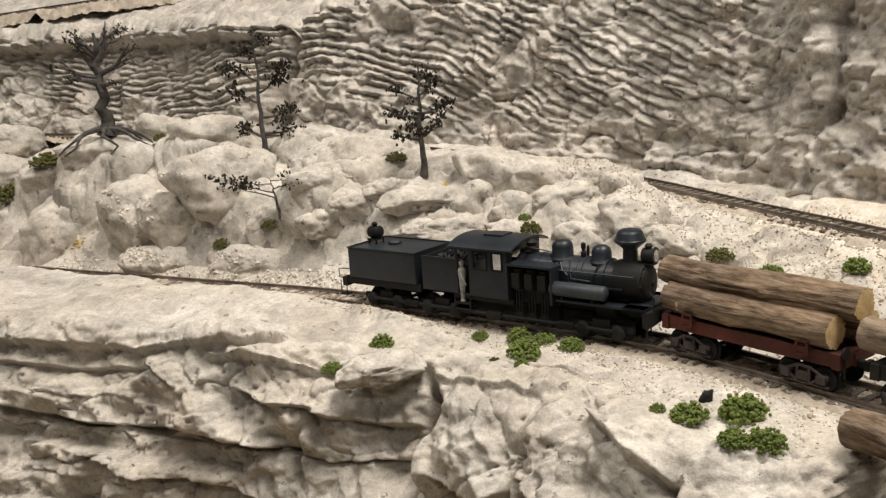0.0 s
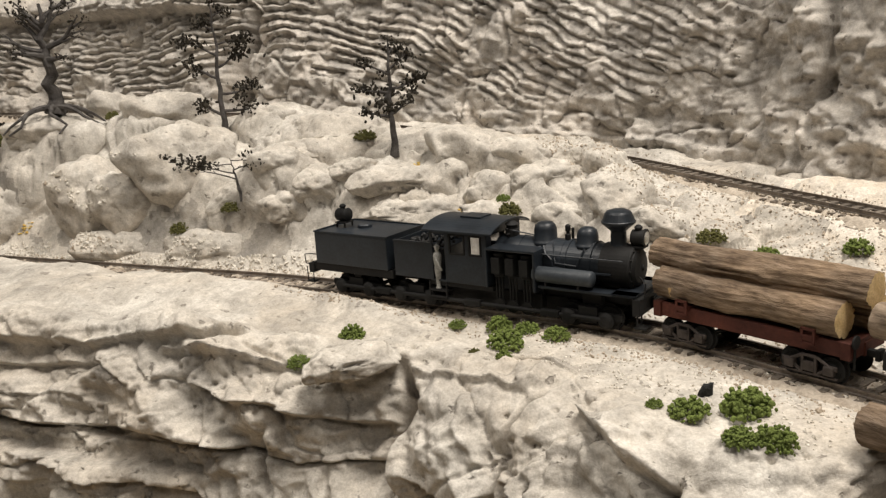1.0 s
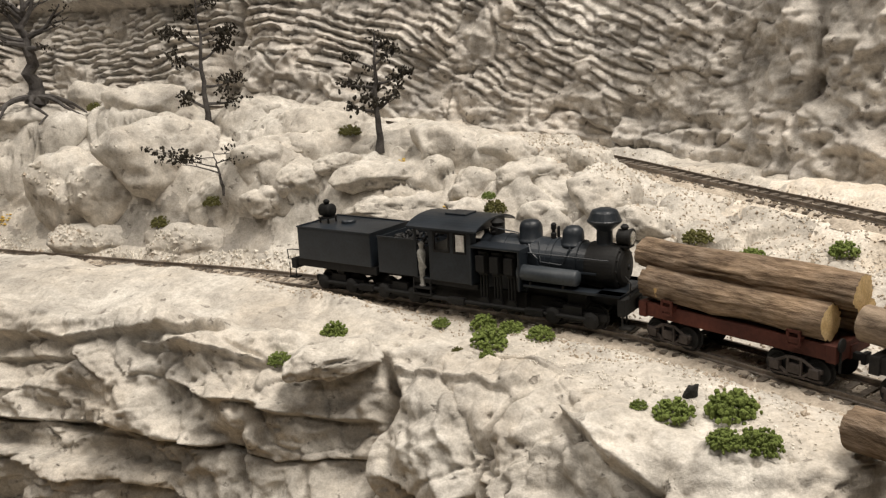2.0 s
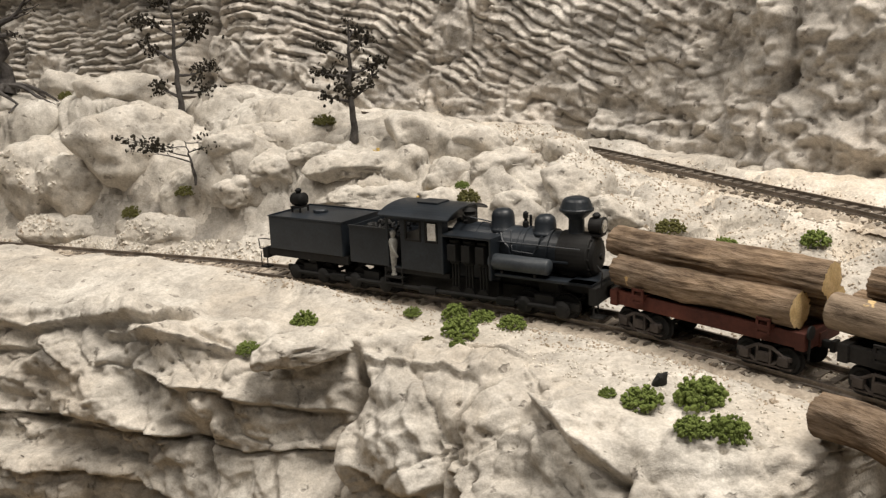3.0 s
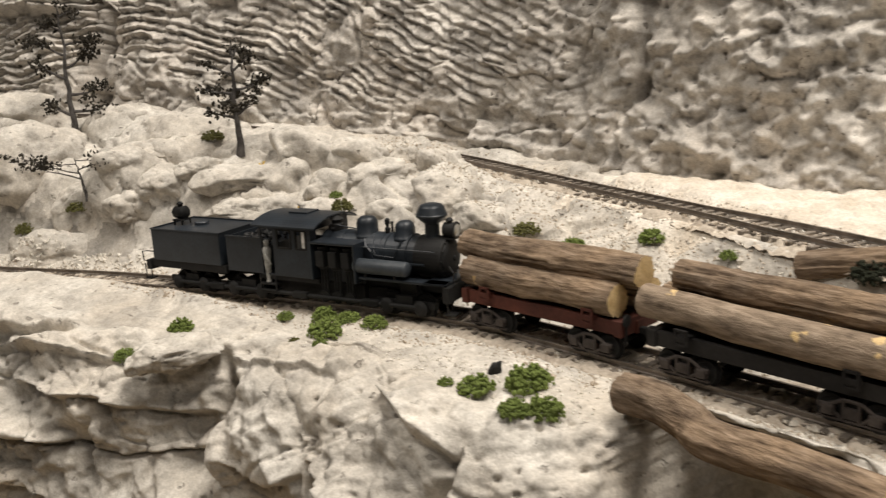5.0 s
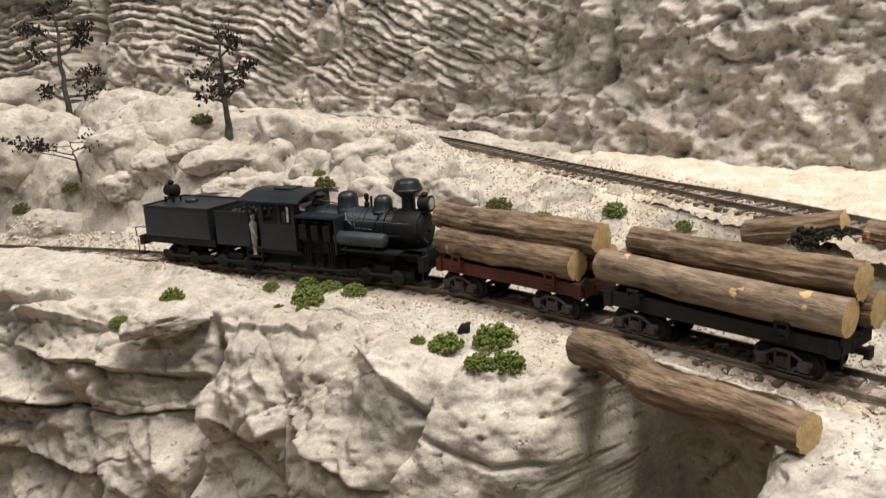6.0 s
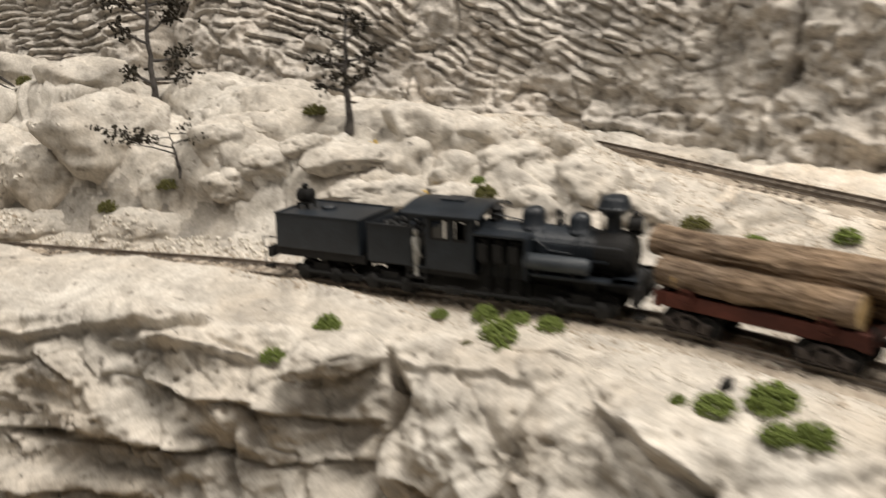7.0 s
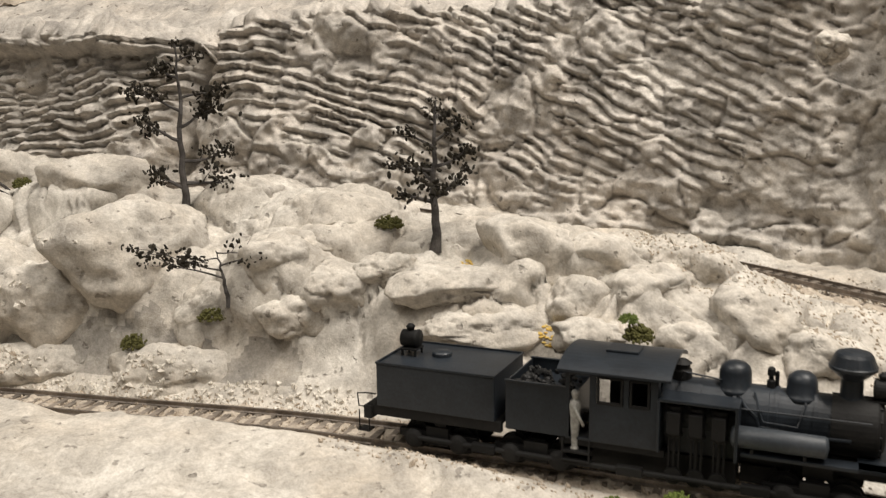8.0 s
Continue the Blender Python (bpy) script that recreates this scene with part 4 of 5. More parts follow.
    part("smokebox", bm, SOOT, eng, "black smokebox with round bolted door")
    for name, x, r, h in (("steam_dome", -30, 4.6, 7.2), ("sand_dome", -11.5, 4.2, 6.2)):
        bm = bmesh.new()
        mlathe(bm, [(r + 1.6, -1.8), (r + 0.9, -0.6), (r + 0.1, 0.3), (r, h - 3), (r - 0.5, h - 1.4), (r - 1.8, h - 0.3), (0.6, h)], x, 0, 31.6, 28)
        part(name, bm, IRON, boiler, "", True)
    bm = bmesh.new()
    mlathe(bm, [(1.2, 0), (1.2, 3), (0.7, 3.4), (0.7, 4.4), (1.1, 4.6), (1.1, 6.6), (0.5, 7.2)], -20, 0, 31, 12)
    mlathe(bm, [(0.6, 0), (0.6, 5.4), (0.2, 5.8)], -18.4, 1.2, 31, 8)
    part("whistle", bm, SOOT, boiler)
    bm = bmesh.new()
    mlathe(bm, [(3.0, 0), (3.0, 3.5), (2.4, 4.0), (2.4, 5.4), (3.0, 5.6), (1.2, 6.8)], -45.5, 0, 31, 16)
    mtube(bm, [(-45, -3, 33), (-45, -6, 33.5), (-44, -6.5, 36)], 0.4)
    part("turret", bm, SOOT, boiler)
    bm = bmesh.new()
    mlathe(bm, [(4.2, -2.0), (3.5, -0.6), (3.1, 0.6), (3.0, 5.4), (3.3, 5.8), (6.0, 8.2), (6.5, 8.6), (6.6, 9.4), (6.3, 9.7), (5.2, 12.4), (4.6, 13.2), (2.8, 13.8), (0.5, 14.0)], 1.5, 0, 31.6, 32)
    part("smokestack", bm, IRON, eng, "flared black spark-arresting stack")
    bm = boxes((7.2, 12.5, -2.6, 2.6, 31.2, 32), bevel=0.15)
    mbox(bm, 6.4, 8.0, -1.5, 1.5, 29.5, 31.6)
    hb = part("headlamp_bracket", bm, SOOT, eng)
    bm = bmesh.new()
    mlathe(bm, [(1.5, -3.0), (3.0, -2.7), (3.0, 1.8), (3.5, 2.0), (3.5, 2.7), (3.0, 2.8)], 10, 0, 35, 22, "x")
    mlathe(bm, [(1.0, 0), (1.6, 1.0), (1.6, 1.4), (0.8, 2.2)], 9.6, 0, 37.7, 12)
    lamp = part("headlamp", bm, SOOT, hb, "round black headlamp")
    bm = bmesh.new()
    mlathe(bm, [(2.6, 2.75), (2.4, 3.0), (0.4, 3.3)], 10, 0, 35, 20, "x")
    part("headlamp_lens", bm, LENS, eng, "silver headlamp lens")
    # running board, beams, tank, cylinders
    part("running_board", boxes((-26.5, 14, -14.2, -8.6, 14.9, 16.0), (-50, 14, 8.6, 14.2, 14.9, 16.0), (4, 14, -14.2, 14.2, 14.9, 16.0), bevel=0.2), IRON, eng)
    part("main_frame", boxes((-100, 13, -5.5, -3.5, 9.5, 14.8), (-100, 13, 3.5, 5.5, 9.5, 14.8), (-80, -48, -13, 13, 10.6, 12.7), (-10, -2, -9, 9, 9.2, 15)), SOOT, eng)
    # added black boxes that stand in for the shadow under the engine
    part("underside_shade", boxes((-76, -28, -8.5, 8.5, 3.4, 10.8), (-27, -17, -7.0, 7.0, 4.4, 10.0), bevel=0.4), SOOT, eng)
    part("front_beam", boxes((12.6, 15.6, -14.2, 14.2, 8.2, 14.8), (15.4, 16.6, -2.4, 2.4, 8.6, 12.6), bevel=0.3), SOOT, eng)
    bm = bmesh.new()
    mbox(bm, 13, 18, -13.8, -9, 3.2, 4.0)
    for y in (-13.6, -9.6):
        mbox(bm, 14, 14.7, y, y + 0.5, 3.8, 9)
    part("front_step", bm, SOOT, eng)
    for y in (-13, 13):
        bm = bmesh.new()
        mtube(bm, [(15, y, 14.6), (17, y, 15), (17.4, y, 21), (15, y * 0.92, 23)], 0.28)
        part("grab_iron", bm, SOOT, eng)
    bm = bmesh.new()
    mlathe(bm, [(0.6, -29.6), (2.6, -29.2), (3.15, -28.4), (3.15, -4.6), (2.7, -3.8), (0.6, -3.4)], 0, -12.2, 20.2, 28, "x")
    part("air_tank", bm, TANKGREY, eng, "blue-grey cylindrical air tank", True)
    part("tank_strap", boxes((-24, -23, -14, -9, 16, 17.4), (-10, -9, -14, -9, 16, 17.4)), SOOT, eng)
    part("engine_housing", boxes((-49.6, -27.2, -15.4, -4, 28.6, 29.6), (-28.2, -27.2, -15.4, -6, 13, 29), (-50, -49.2, -15.4, -6, 13, 29), (-49.6, -28, -7.4, -6.6, 10, 29)), IRON, eng)
    for x in (-45.4, -39, -32.6):
        bm = bmesh.new()
        mlathe(bm, [(2.0, 0), (2.5, 0.4), (2.5, 1.2), (2.1, 1.5), (2.1, 8.5), (2.5, 8.8), (2.5, 9.8), (1.6, 10.2), (1.0, 10.6)], x, -11.6, 17.4, 16)
        mbox(bm, x - 1.9, x + 1.9, -15.2, -11, 19, 25.6, 0.2)
        cyl = part("cylinder", bm, SOOT, eng, "upright steam cylinder")
        bm = bmesh.new()
        for dx in (-1.7, 1.2):
            mbox(bm, x + dx, x + dx + 0.6, -12.4, -11.6, 5.6, 17.6, 0.1)
        mrod(bm, (x, -12, 6), (x, -12, 17.6), 0.5)
        mlathe(bm, [(0.5, -0.7), (2.6, -0.7), (2.6, 0.7), (0.5, 0.7)], x, -12.4, 5.4, 16, "y")
        part("crank", bm, SOOT, cyl)
    bm = bmesh.new()
    mrod(bm, (-132, -13.2, 5.0), (4, -13.2, 5.0), 0.9)
    for x in (-105, -58, -22):
        mbox(bm, x - 4, x + 4, -14.6, -11.8, 3.6, 6.4, 0.4)
    part("line_shaft", bm, SOOT, eng)
    bm = bmesh.new()
    for y in (-1, 1):
        mtube(bm, [(-49, y * 9.6, 27.5), (-20, y * 9.4, 27.5), (7, y * 9.3, 27.5)], 0.3)
        for x in (-40, -22, -5):
            mrod(bm, (x, y * 8.0, 27), (x, y * 9.5, 27.5), 0.3, seg=6)
    part("handrail", bm, IRON, boiler)
    bm = bmesh.new()
    mtube(bm, [(-28, -6, 30), (-26, -8.4, 27.6), (-23, -9.2, 25.4), (-22, -9.4, 22.6), (-8, -9.2, 21.6), (2, -9.2, 21.8)], 0.5)
    mtube(bm, [(-24, -5, 31.4), (-22, -8.6, 26), (-21, -9.6, 24.4), (-12, -9.6, 24), (-10, -6, 30.5)], 0.35)
    mtube(bm, [(-46, -2, 34.5), (-36, -3, 33.8), (-31, -3, 33)], 0.3)
    part("steam_pipe", bm, IRON, boiler)
    for x in (-122, -88, -6.5):
        shay_truck(eng, x)
    part("cab_step", boxes((-79, -70, -14.8, -10, 5.6, 6.4), (-79, -70, -14.8, -10, 8.4, 9.2), (-79, -78.4, -14.6, -13.8, 5.8, 12.8), (-70.6, -70, -14.6, -13.8, 5.8, 12.8)), SOOT, eng)
    return eng


engine = shay()


def figurine():
    """A plain small standing shape beside the cab door."""
    bm = bmesh.new()
    rings = [(0.0, 1.35, 1.0), (0.6, 1.3, 0.9), (1.0, 0.95, 0.85), (5.5, 1.2, 1.0), (9, 1.5, 1.1), (10.5, 1.4, 1.05), (13, 1.75, 1.15), (15, 1.95, 1.1), (16.2, 1.5, 1.0), (16.8, 0.7, 0.7), (17.4, 0.95, 1.0), (18.5, 1.15, 1.15), (19.2, 1.25, 1.25), (19.6, 0.9, 0.9), (20.0, 0.2, 0.2)]
    lathe(bm, [(r * MM, z * 0.96 * MM) for z, r, _ in rings], None, 14)
    for y0, x1, z1 in ((-1.6, 1.6, 8.4), (1.5, -1.0, 9.0)):
        mtube(bm, [(0, y0, 14.4), (x1, y0 * 1.5, 11.8), (x1 * 1.9, y0 * 0.9, z1)], 0.5, 8)
    ob = part("figurine", bm, FIGURE, None, "", True)
    ob.matrix_world = chord(-0.142, 0.012) @ Matrix.Translation((-0.0752, -0.0128, 0.0092))
    tagged(ob, "tiny grey painted figurine standing on the cab step", "figurine")


figurine()


# ---- logs ----
BARK, bt, bb = material("rough_brown_bark", 0.95, 0, 0.15)
crd = bt.nodes.new("ShaderNodeTexCoord")
mp = bt.nodes.new("ShaderNodeMapping")
mp.inputs["Scale"].default_value = (0.22, 1, 1)
bt.links.new(crd.outputs["Object"], mp.inputs[0])
rnd = bt.nodes.new("ShaderNodeObjectInfo")
shift = bt.nodes.new("ShaderNodeVectorMath")
shift.operation = "ADD"
bt.links.new(crd.outputs["Object"], shift.inputs[0])
bt.links.new(rnd.outputs["Random"], shift.inputs[1])
bn = node(bt, "ShaderNodeTexNoise", Scale=520.0, Detail=6.0, Roughness=0.65)
bt.links.new(mp.outputs[0], bn.inputs["Vector"])
bl = noise_node(bt, 60, 5)
pn = node(bt, "ShaderNodeTexNoise", Scale=95.0, Detail=4.0, Roughness=0.55)
bt.links.new(shift.outputs[0], pn.inputs["Vector"])
br = ramp(bt, bn.outputs[0], [(0.32, (0.085, 0.060, 0.042)), (0.5, (0.22, 0.163, 0.112)), (0.72, (0.36, 0.282, 0.208))])
bg = ramp(bt, bl.outputs[0], [(0.35, (0.75, 0.75, 0.78)), (0.65, (1.15, 1.1, 1.05))])
bc = mix(bt, "MULTIPLY", 1.0, br.outputs[0], bg.outputs[0])
pr = ramp(bt, pn.outputs[0], [(0.70, (0, 0, 0)), (0.715, (1, 1, 1))])
bc = mix(bt, "MIX", pr.outputs[0], bc, (0.58, 0.40, 0.19))
bt.links.new(bc, bb.inputs["Base Color"])
bump(bt, bb, bn.outputs[0], 0.9, 0.0014)
GREYBARK, gt, gb = material("smooth_grey_brown_bark", 0.9, 0, 0.15)
gcrd = gt.nodes.new("ShaderNodeTexCoord")
gmp = gt.nodes.new("ShaderNodeMapping")
gmp.inputs["Scale"].default_value = (0.25, 1, 1)
gt.links.new(gcrd.outputs["Object"], gmp.inputs[0])
gn = node(gt, "ShaderNodeTexNoise", Scale=360.0, Detail=6.0, Roughness=0.7)
gt.links.new(gmp.outputs[0], gn.inputs["Vector"])
gp = noise_node(gt, 88, 4, 0.55)
gr = ramp(gt, gn.outputs[0], [(0.32, (0.10, 0.075, 0.055)), (0.52, (0.26, 0.20, 0.145)), (0.7, (0.40, 0.32, 0.24))])
gpr = ramp(gt, gp.outputs[0], [(0.68, (0, 0, 0)), (0.695, (1, 1, 1))])
gt.links.new(mix(gt, "MIX", gpr.outputs[0], gr.outputs[0], (0.62, 0.45, 0.23)), gb.inputs["Base Color"])
bump(gt, gb, gn.outputs[0], 0.8, 0.0010)
CUT = two_tone("pale_sawn_wood", (0.50, 0.35, 0.16), (0.70, 0.53, 0.29), 250, 0.85, 0, 1500, 0.0002)


def log(label, path, r0, r1, mat=None, seed=1, group="logs", ridge=0.0008, category="log"):
    """A log with bark ridges along a bent path in the world, and sawn ends."""
    mat = mat or BARK
    path = np.array(path, float)
    n, seg = 90, 44
    u = np.linspace(0, 1, n)
    k = np.linspace(0, 1, len(path))
    if len(path) > 2:
        ext = np.vstack([2 * path[0] - path[1], path, 2 * path[-1] - path[-2]])
        sp = spline(ext, 60)
        sp = np.vstack([sp, path[-1]])
        c = np.stack([np.interp(u, np.linspace(0, 1, len(sp)), sp[:, j]) for j in range(3)], 1)
    else:
        c = path[0] + (path[1] - path[0]) * u[:, None]
    length = np.linalg.norm(path[-1] - path[0])
    wob = np.stack([vnoise(np.stack([u * 4 + seed * 7.1, u * 0 + j * 3.3, u * 0], 1), seed) for j in range(3)], 1)
    c = c + wob * (0.0011, 0.0011, 0.0006) * np.sin(np.pi * u)[:, None]
    t = np.gradient(c, axis=0)
    t /= np.linalg.norm(t, axis=1)[:, None]
    side = np.cross(t, (0, 0, 1.0))
    side /= np.linalg.norm(side, axis=1)[:, None]
    up = np.cross(side, t)
    a = np.linspace(0, 2 * np.pi, seg, endpoint=False)
    A, U = np.meshgrid(a, u)
    q = np.stack([np.cos(A) * 2.4, np.sin(A) * 2.4, U * length / 0.02], -1).reshape(-1, 3) + seed * 13.7
    rid = 1 - abs(vnoise(q * (3.2, 3.2, 0.9), seed)) * 2
    lump = fbm(q * (0.45, 0.45, 0.5), 2, salt=seed + 3)
    R = (r0 + (r1 - r0) * U).ravel() * (1 + 0.06 * lump) + ridge * rid
    R = R.reshape(n, seg)
    pts = c[:, None] + R[..., None] * (np.cos(A)[..., None] * side[:, None] + np.sin(A)[..., None] * up[:, None])
    mid = c[n // 2]
    way = path[-1] - path[0]
    frame_m = Matrix.Translation(mid) @ Vector(way).to_track_quat("X", "Z").to_matrix().to_4x4()
    inv = np.array(frame_m.to_3x3().transposed())
    base = thing("log", label, category, frame_m, group=group)
    pts = (np.concatenate([pts, pts[:, :1]], 1) - mid) @ inv.T
    c, t, mid = (c - mid) @ inv.T, t @ inv.T, 0.0
    grid_mesh("bark", pts, mat, base)
    for end, s_ in ((0, -1), (n - 1, 1)):
        bm = bmesh.new()
        ring = [bm.verts.new(p) for p in pts[end, :-1]]
        inner = [bm.verts.new((p - (c[end] - mid)) * 0.5 + (c[end] - mid) + t[end] * s_ * 0.00025) for p in pts[end, :-1]]
        mid_v = bm.verts.new(c[end] - mid + t[end] * s_ * 0.0003)
        for j in range(seg):
            bm.faces.new((ring[j], ring[(j + 1) % seg], inner[(j + 1) % seg], inner[j]))
            bm.faces.new((inner[j], inner[(j + 1) % seg], mid_v))
        bmesh.ops.recalc_face_normals(bm, faces=bm.faces)
        part("cut_end", bm, CUT, base, "pale sawn end")
    return base


def on_line(s, d, z):
    return LOW.place(s, d, z)


def log_car(label, s0, s1, t0, t1, wood, sideframe):
    """A skeleton log car on two arch-bar trucks."""
    car = thing("log_car", label, "railway wagon", chord(s0, s1), group="log cars of the train")
    a, b = s0 * 1000, s1 * 1000
    part("side_sill", boxes((a, b, -10.6, -8.4, 9.6, 14.6), bevel=0.25), wood, car)
    part("side_sill", boxes((a, b, 8.4, 10.6, 9.6, 14.6), bevel=0.25), wood, car)
    part("center_sill", boxes((a - 2, b + 2, -2.4, 2.4, 8.6, 13.2)), wood, car)
    part("deck", boxes((a + 0.4, b - 0.4, -8.4, 8.4, 12.6, 13.6), bevel=0.15), wood, car)
    for x in (a, b):
        part("end_sill", boxes((x - 1.6, x + 1.6, -11.4, 11.4, 9.2, 14.9), bevel=0.3), wood, car)
    for x in (t0 * 1000, t1 * 1000):
        bol = part("bolster", boxes((x - 2.2, x + 2.2, -13.0, 13.0, 13.6, 15.4)), wood, car)
        for y in (-13.0, 12.2):
            part("log_stop", boxes((x - 2.4, x - 1.5, y, y + 0.8, 12.4, 17.6), (x + 1.5, x + 2.4, y, y + 0.8, 12.4, 17.6), (x - 2.4, x + 2.4, y, y + 0.8, 16.8, 17.7), (x - 2.4, x + 2.4, y, y + 0.8, 12.2, 13.0), bevel=0.12), wood, bol)
        bm = boxes((x - 1.8, x + 1.8, -10.5, 10.5, 4.6, 8.2), (x - 3, x + 3, -3, 3, 8, 13))
        truck = part("truck", bm, SOOT, car, "arch-bar truck")
        for y in (-11.0, 11.0):
            bm = bmesh.new()
            for z0, z1 in ((7.4, 8.1), (4.4, 2.2)):
                pts = [(x - 9.2, 5.8 if z0 > 5 else 5.2), (x - 6.4, 5.8 if z0 > 5 else 5.2), (x - 2.4, z1), (x + 2.4, z1), (x + 6.4, 5.8 if z0 > 5 else 5.2), (x + 9.2, 5.8 if z0 > 5 else 5.2)]
                for (xa, za), (xb, zb) in zip(pts, pts[1:]):
                    mrod(bm, (xa, y, za), (xb, y, zb), 0.55, seg=6)
            mbox(bm, x - 9.4, x + 9.4, y - 0.5, y + 0.5, 1.9, 2.5, 0.1)
            for dx in (-6.6, 6.6):
                mbox(bm, x + dx - 1.7, x + dx + 1.7, y - 1.1, y + 1.1, 3.0, 6.0, 0.4)
            for dx in (-2.4, 2.0):
                mbox(bm, x + dx - 0.3, x + dx + 0.5, y - 0.5, y + 0.5, 2.2, 8.0, 0.1)
            mbox(bm, x - 1.9, x + 1.9, y - 0.7, y + 0.7, 3.0, 6.2, 0.3)
            part("side_frame", bm, sideframe, truck, "open arch-bar side frame")
        for dx in (-6.6, 6.6):
            wheelset(truck, x + dx, SOOT, 4.3)
    part("coupler", boxes((a - 5.5, a - 1.5, -1.2, 1.2, 8.4, 10.6), (a - 6.4, a - 4.8, -1.9, 1.9, 7.6, 11.2)), SOOT, car)
    part("coupler", boxes((b + 1.5, b + 5.5, -1.2, 1.2, 8.4, 10.6), (b + 4.8, b + 6.4, -1.9, 1.9, 7.6, 11.2)), SOOT, car)
    bm = bmesh.new()
    mrod(bm, (b + 1.9, -9, 16.5), (b + 1.9, -9, 6), 0.4)
    mlathe(bm, [(0.4, -0.3), (2.2, -0.3), (2.2, 0.3), (0.4, 0.3)], b + 2.2, -9, 15, 16, "x")
    part("brake_wheel", bm, SOOT, car)
    return car


log_car("oxide-red wooden skeleton log car loaded with logs", 0.0250, 0.0955, 0.0365, 0.0840, REDWOOD, TRUCKGREY)
log_car("black wooden skeleton log car loaded with long logs", 0.1095, 0.1900, 0.1215, 0.1750, BLACKWOOD, TRUCKGREY)


def on_car(s0, s1, *pts):
    """Places in a car's own frame (mm along, across, up) laid into the world."""
    m = chord(s0, s1)
    return [tuple(m @ Vector((x * MM, y * MM, z * MM))) for x, y, z in pts]


C1, C2 = (0.0250, 0.0955), (0.1095, 0.1900)
log("rough brown log lying on the red log car", on_car(*C1, (23.5, -6.6, 21.4), (55, -7.2, 21.0), (93, -7.4, 20.9)), 0.0050, 0.0055, seed=3, group="train load")
log("rough brown log lying on the red log car", on_car(*C1, (22, 5.8, 21.0), (98, 5.9, 20.9)), 0.0053, 0.0055, seed=5, group="train load")
log("rough brown top log resting across two others", on_car(*C1, (17.5, -0.6, 30.2), (55, -0.8, 29.9), (99.5, -1.0, 29.8)), 0.0052, 0.0060, seed=7, group="train load")
log("grey-brown barked log with bare patches on the black log car", on_car(*C2, (102.5, -4.4, 22.2), (145, -7.0, 21.6), (193, -7.6, 21.2)), 0.0056, 0.0058, GREYBARK, seed=11, group="train load", ridge=0.00015)
log("rough brown log on the far side of the black log car", on_car(*C2, (104, 6.4, 20.8), (195.5, 5.4, 20.8)), 0.0052, 0.0054, seed=13, group="train load")
log("rough brown top log with pale knot scars", on_car(*C2, (110.5, 3.4, 30.4), (146, 0.8, 30.3), (193.5, -1.4, 30.8)), 0.0046, 0.0054, seed=17, group="train load")
# the log that bridges the gap in the shelf
log("bent brown log with peeled patches bridging a rock gap", [on_line(0.1185, -0.0385, 0.0040), on_line(0.131, -0.0405, 0.0050), on_line(0.1425, -0.0425, 0.0042), on_line(0.152, -0.0440, 0.0012), on_line(0.175, -0.0455, 0.0022), on_line(0.203, -0.0485, 0.0030)], 0.0058, 0.0054, seed=23, ridge=0.0006)

# ---- boulders ----
bpy.context.view_layer.update()


def drop(x, y, z=0.3):
    """The height of the ground or of a boulder under a place."""
    hit, place, _, _ = ground.ray_cast((x, y, z), (0, 0, -1))
    high = place.z if hit else 0.0
    for ob, m, inv, bx, by, r in SET_ROCKS:
        if (x - bx) ** 2 + (y - by) ** 2 < r * r:
            hit, place, _, _ = ob.ray_cast(inv @ Vector((x, y, z)), inv.to_3x3() @ Vector((0, 0, -1)))
            if hit:
                high = max(high, (m @ place).z)
    return high


SET_ROCKS = []


seed_bm = bmesh.new()
bmesh.ops.create_icosphere(seed_bm, subdivisions=5, radius=1.0)
seed_bm.verts.ensure_lookup_table()
BALL = np.array([v.co[:] for v in seed_bm.verts])
BALL_F = np.array([[v.index for v in f.verts] for f in seed_bm.faces])
seed_bm.free()


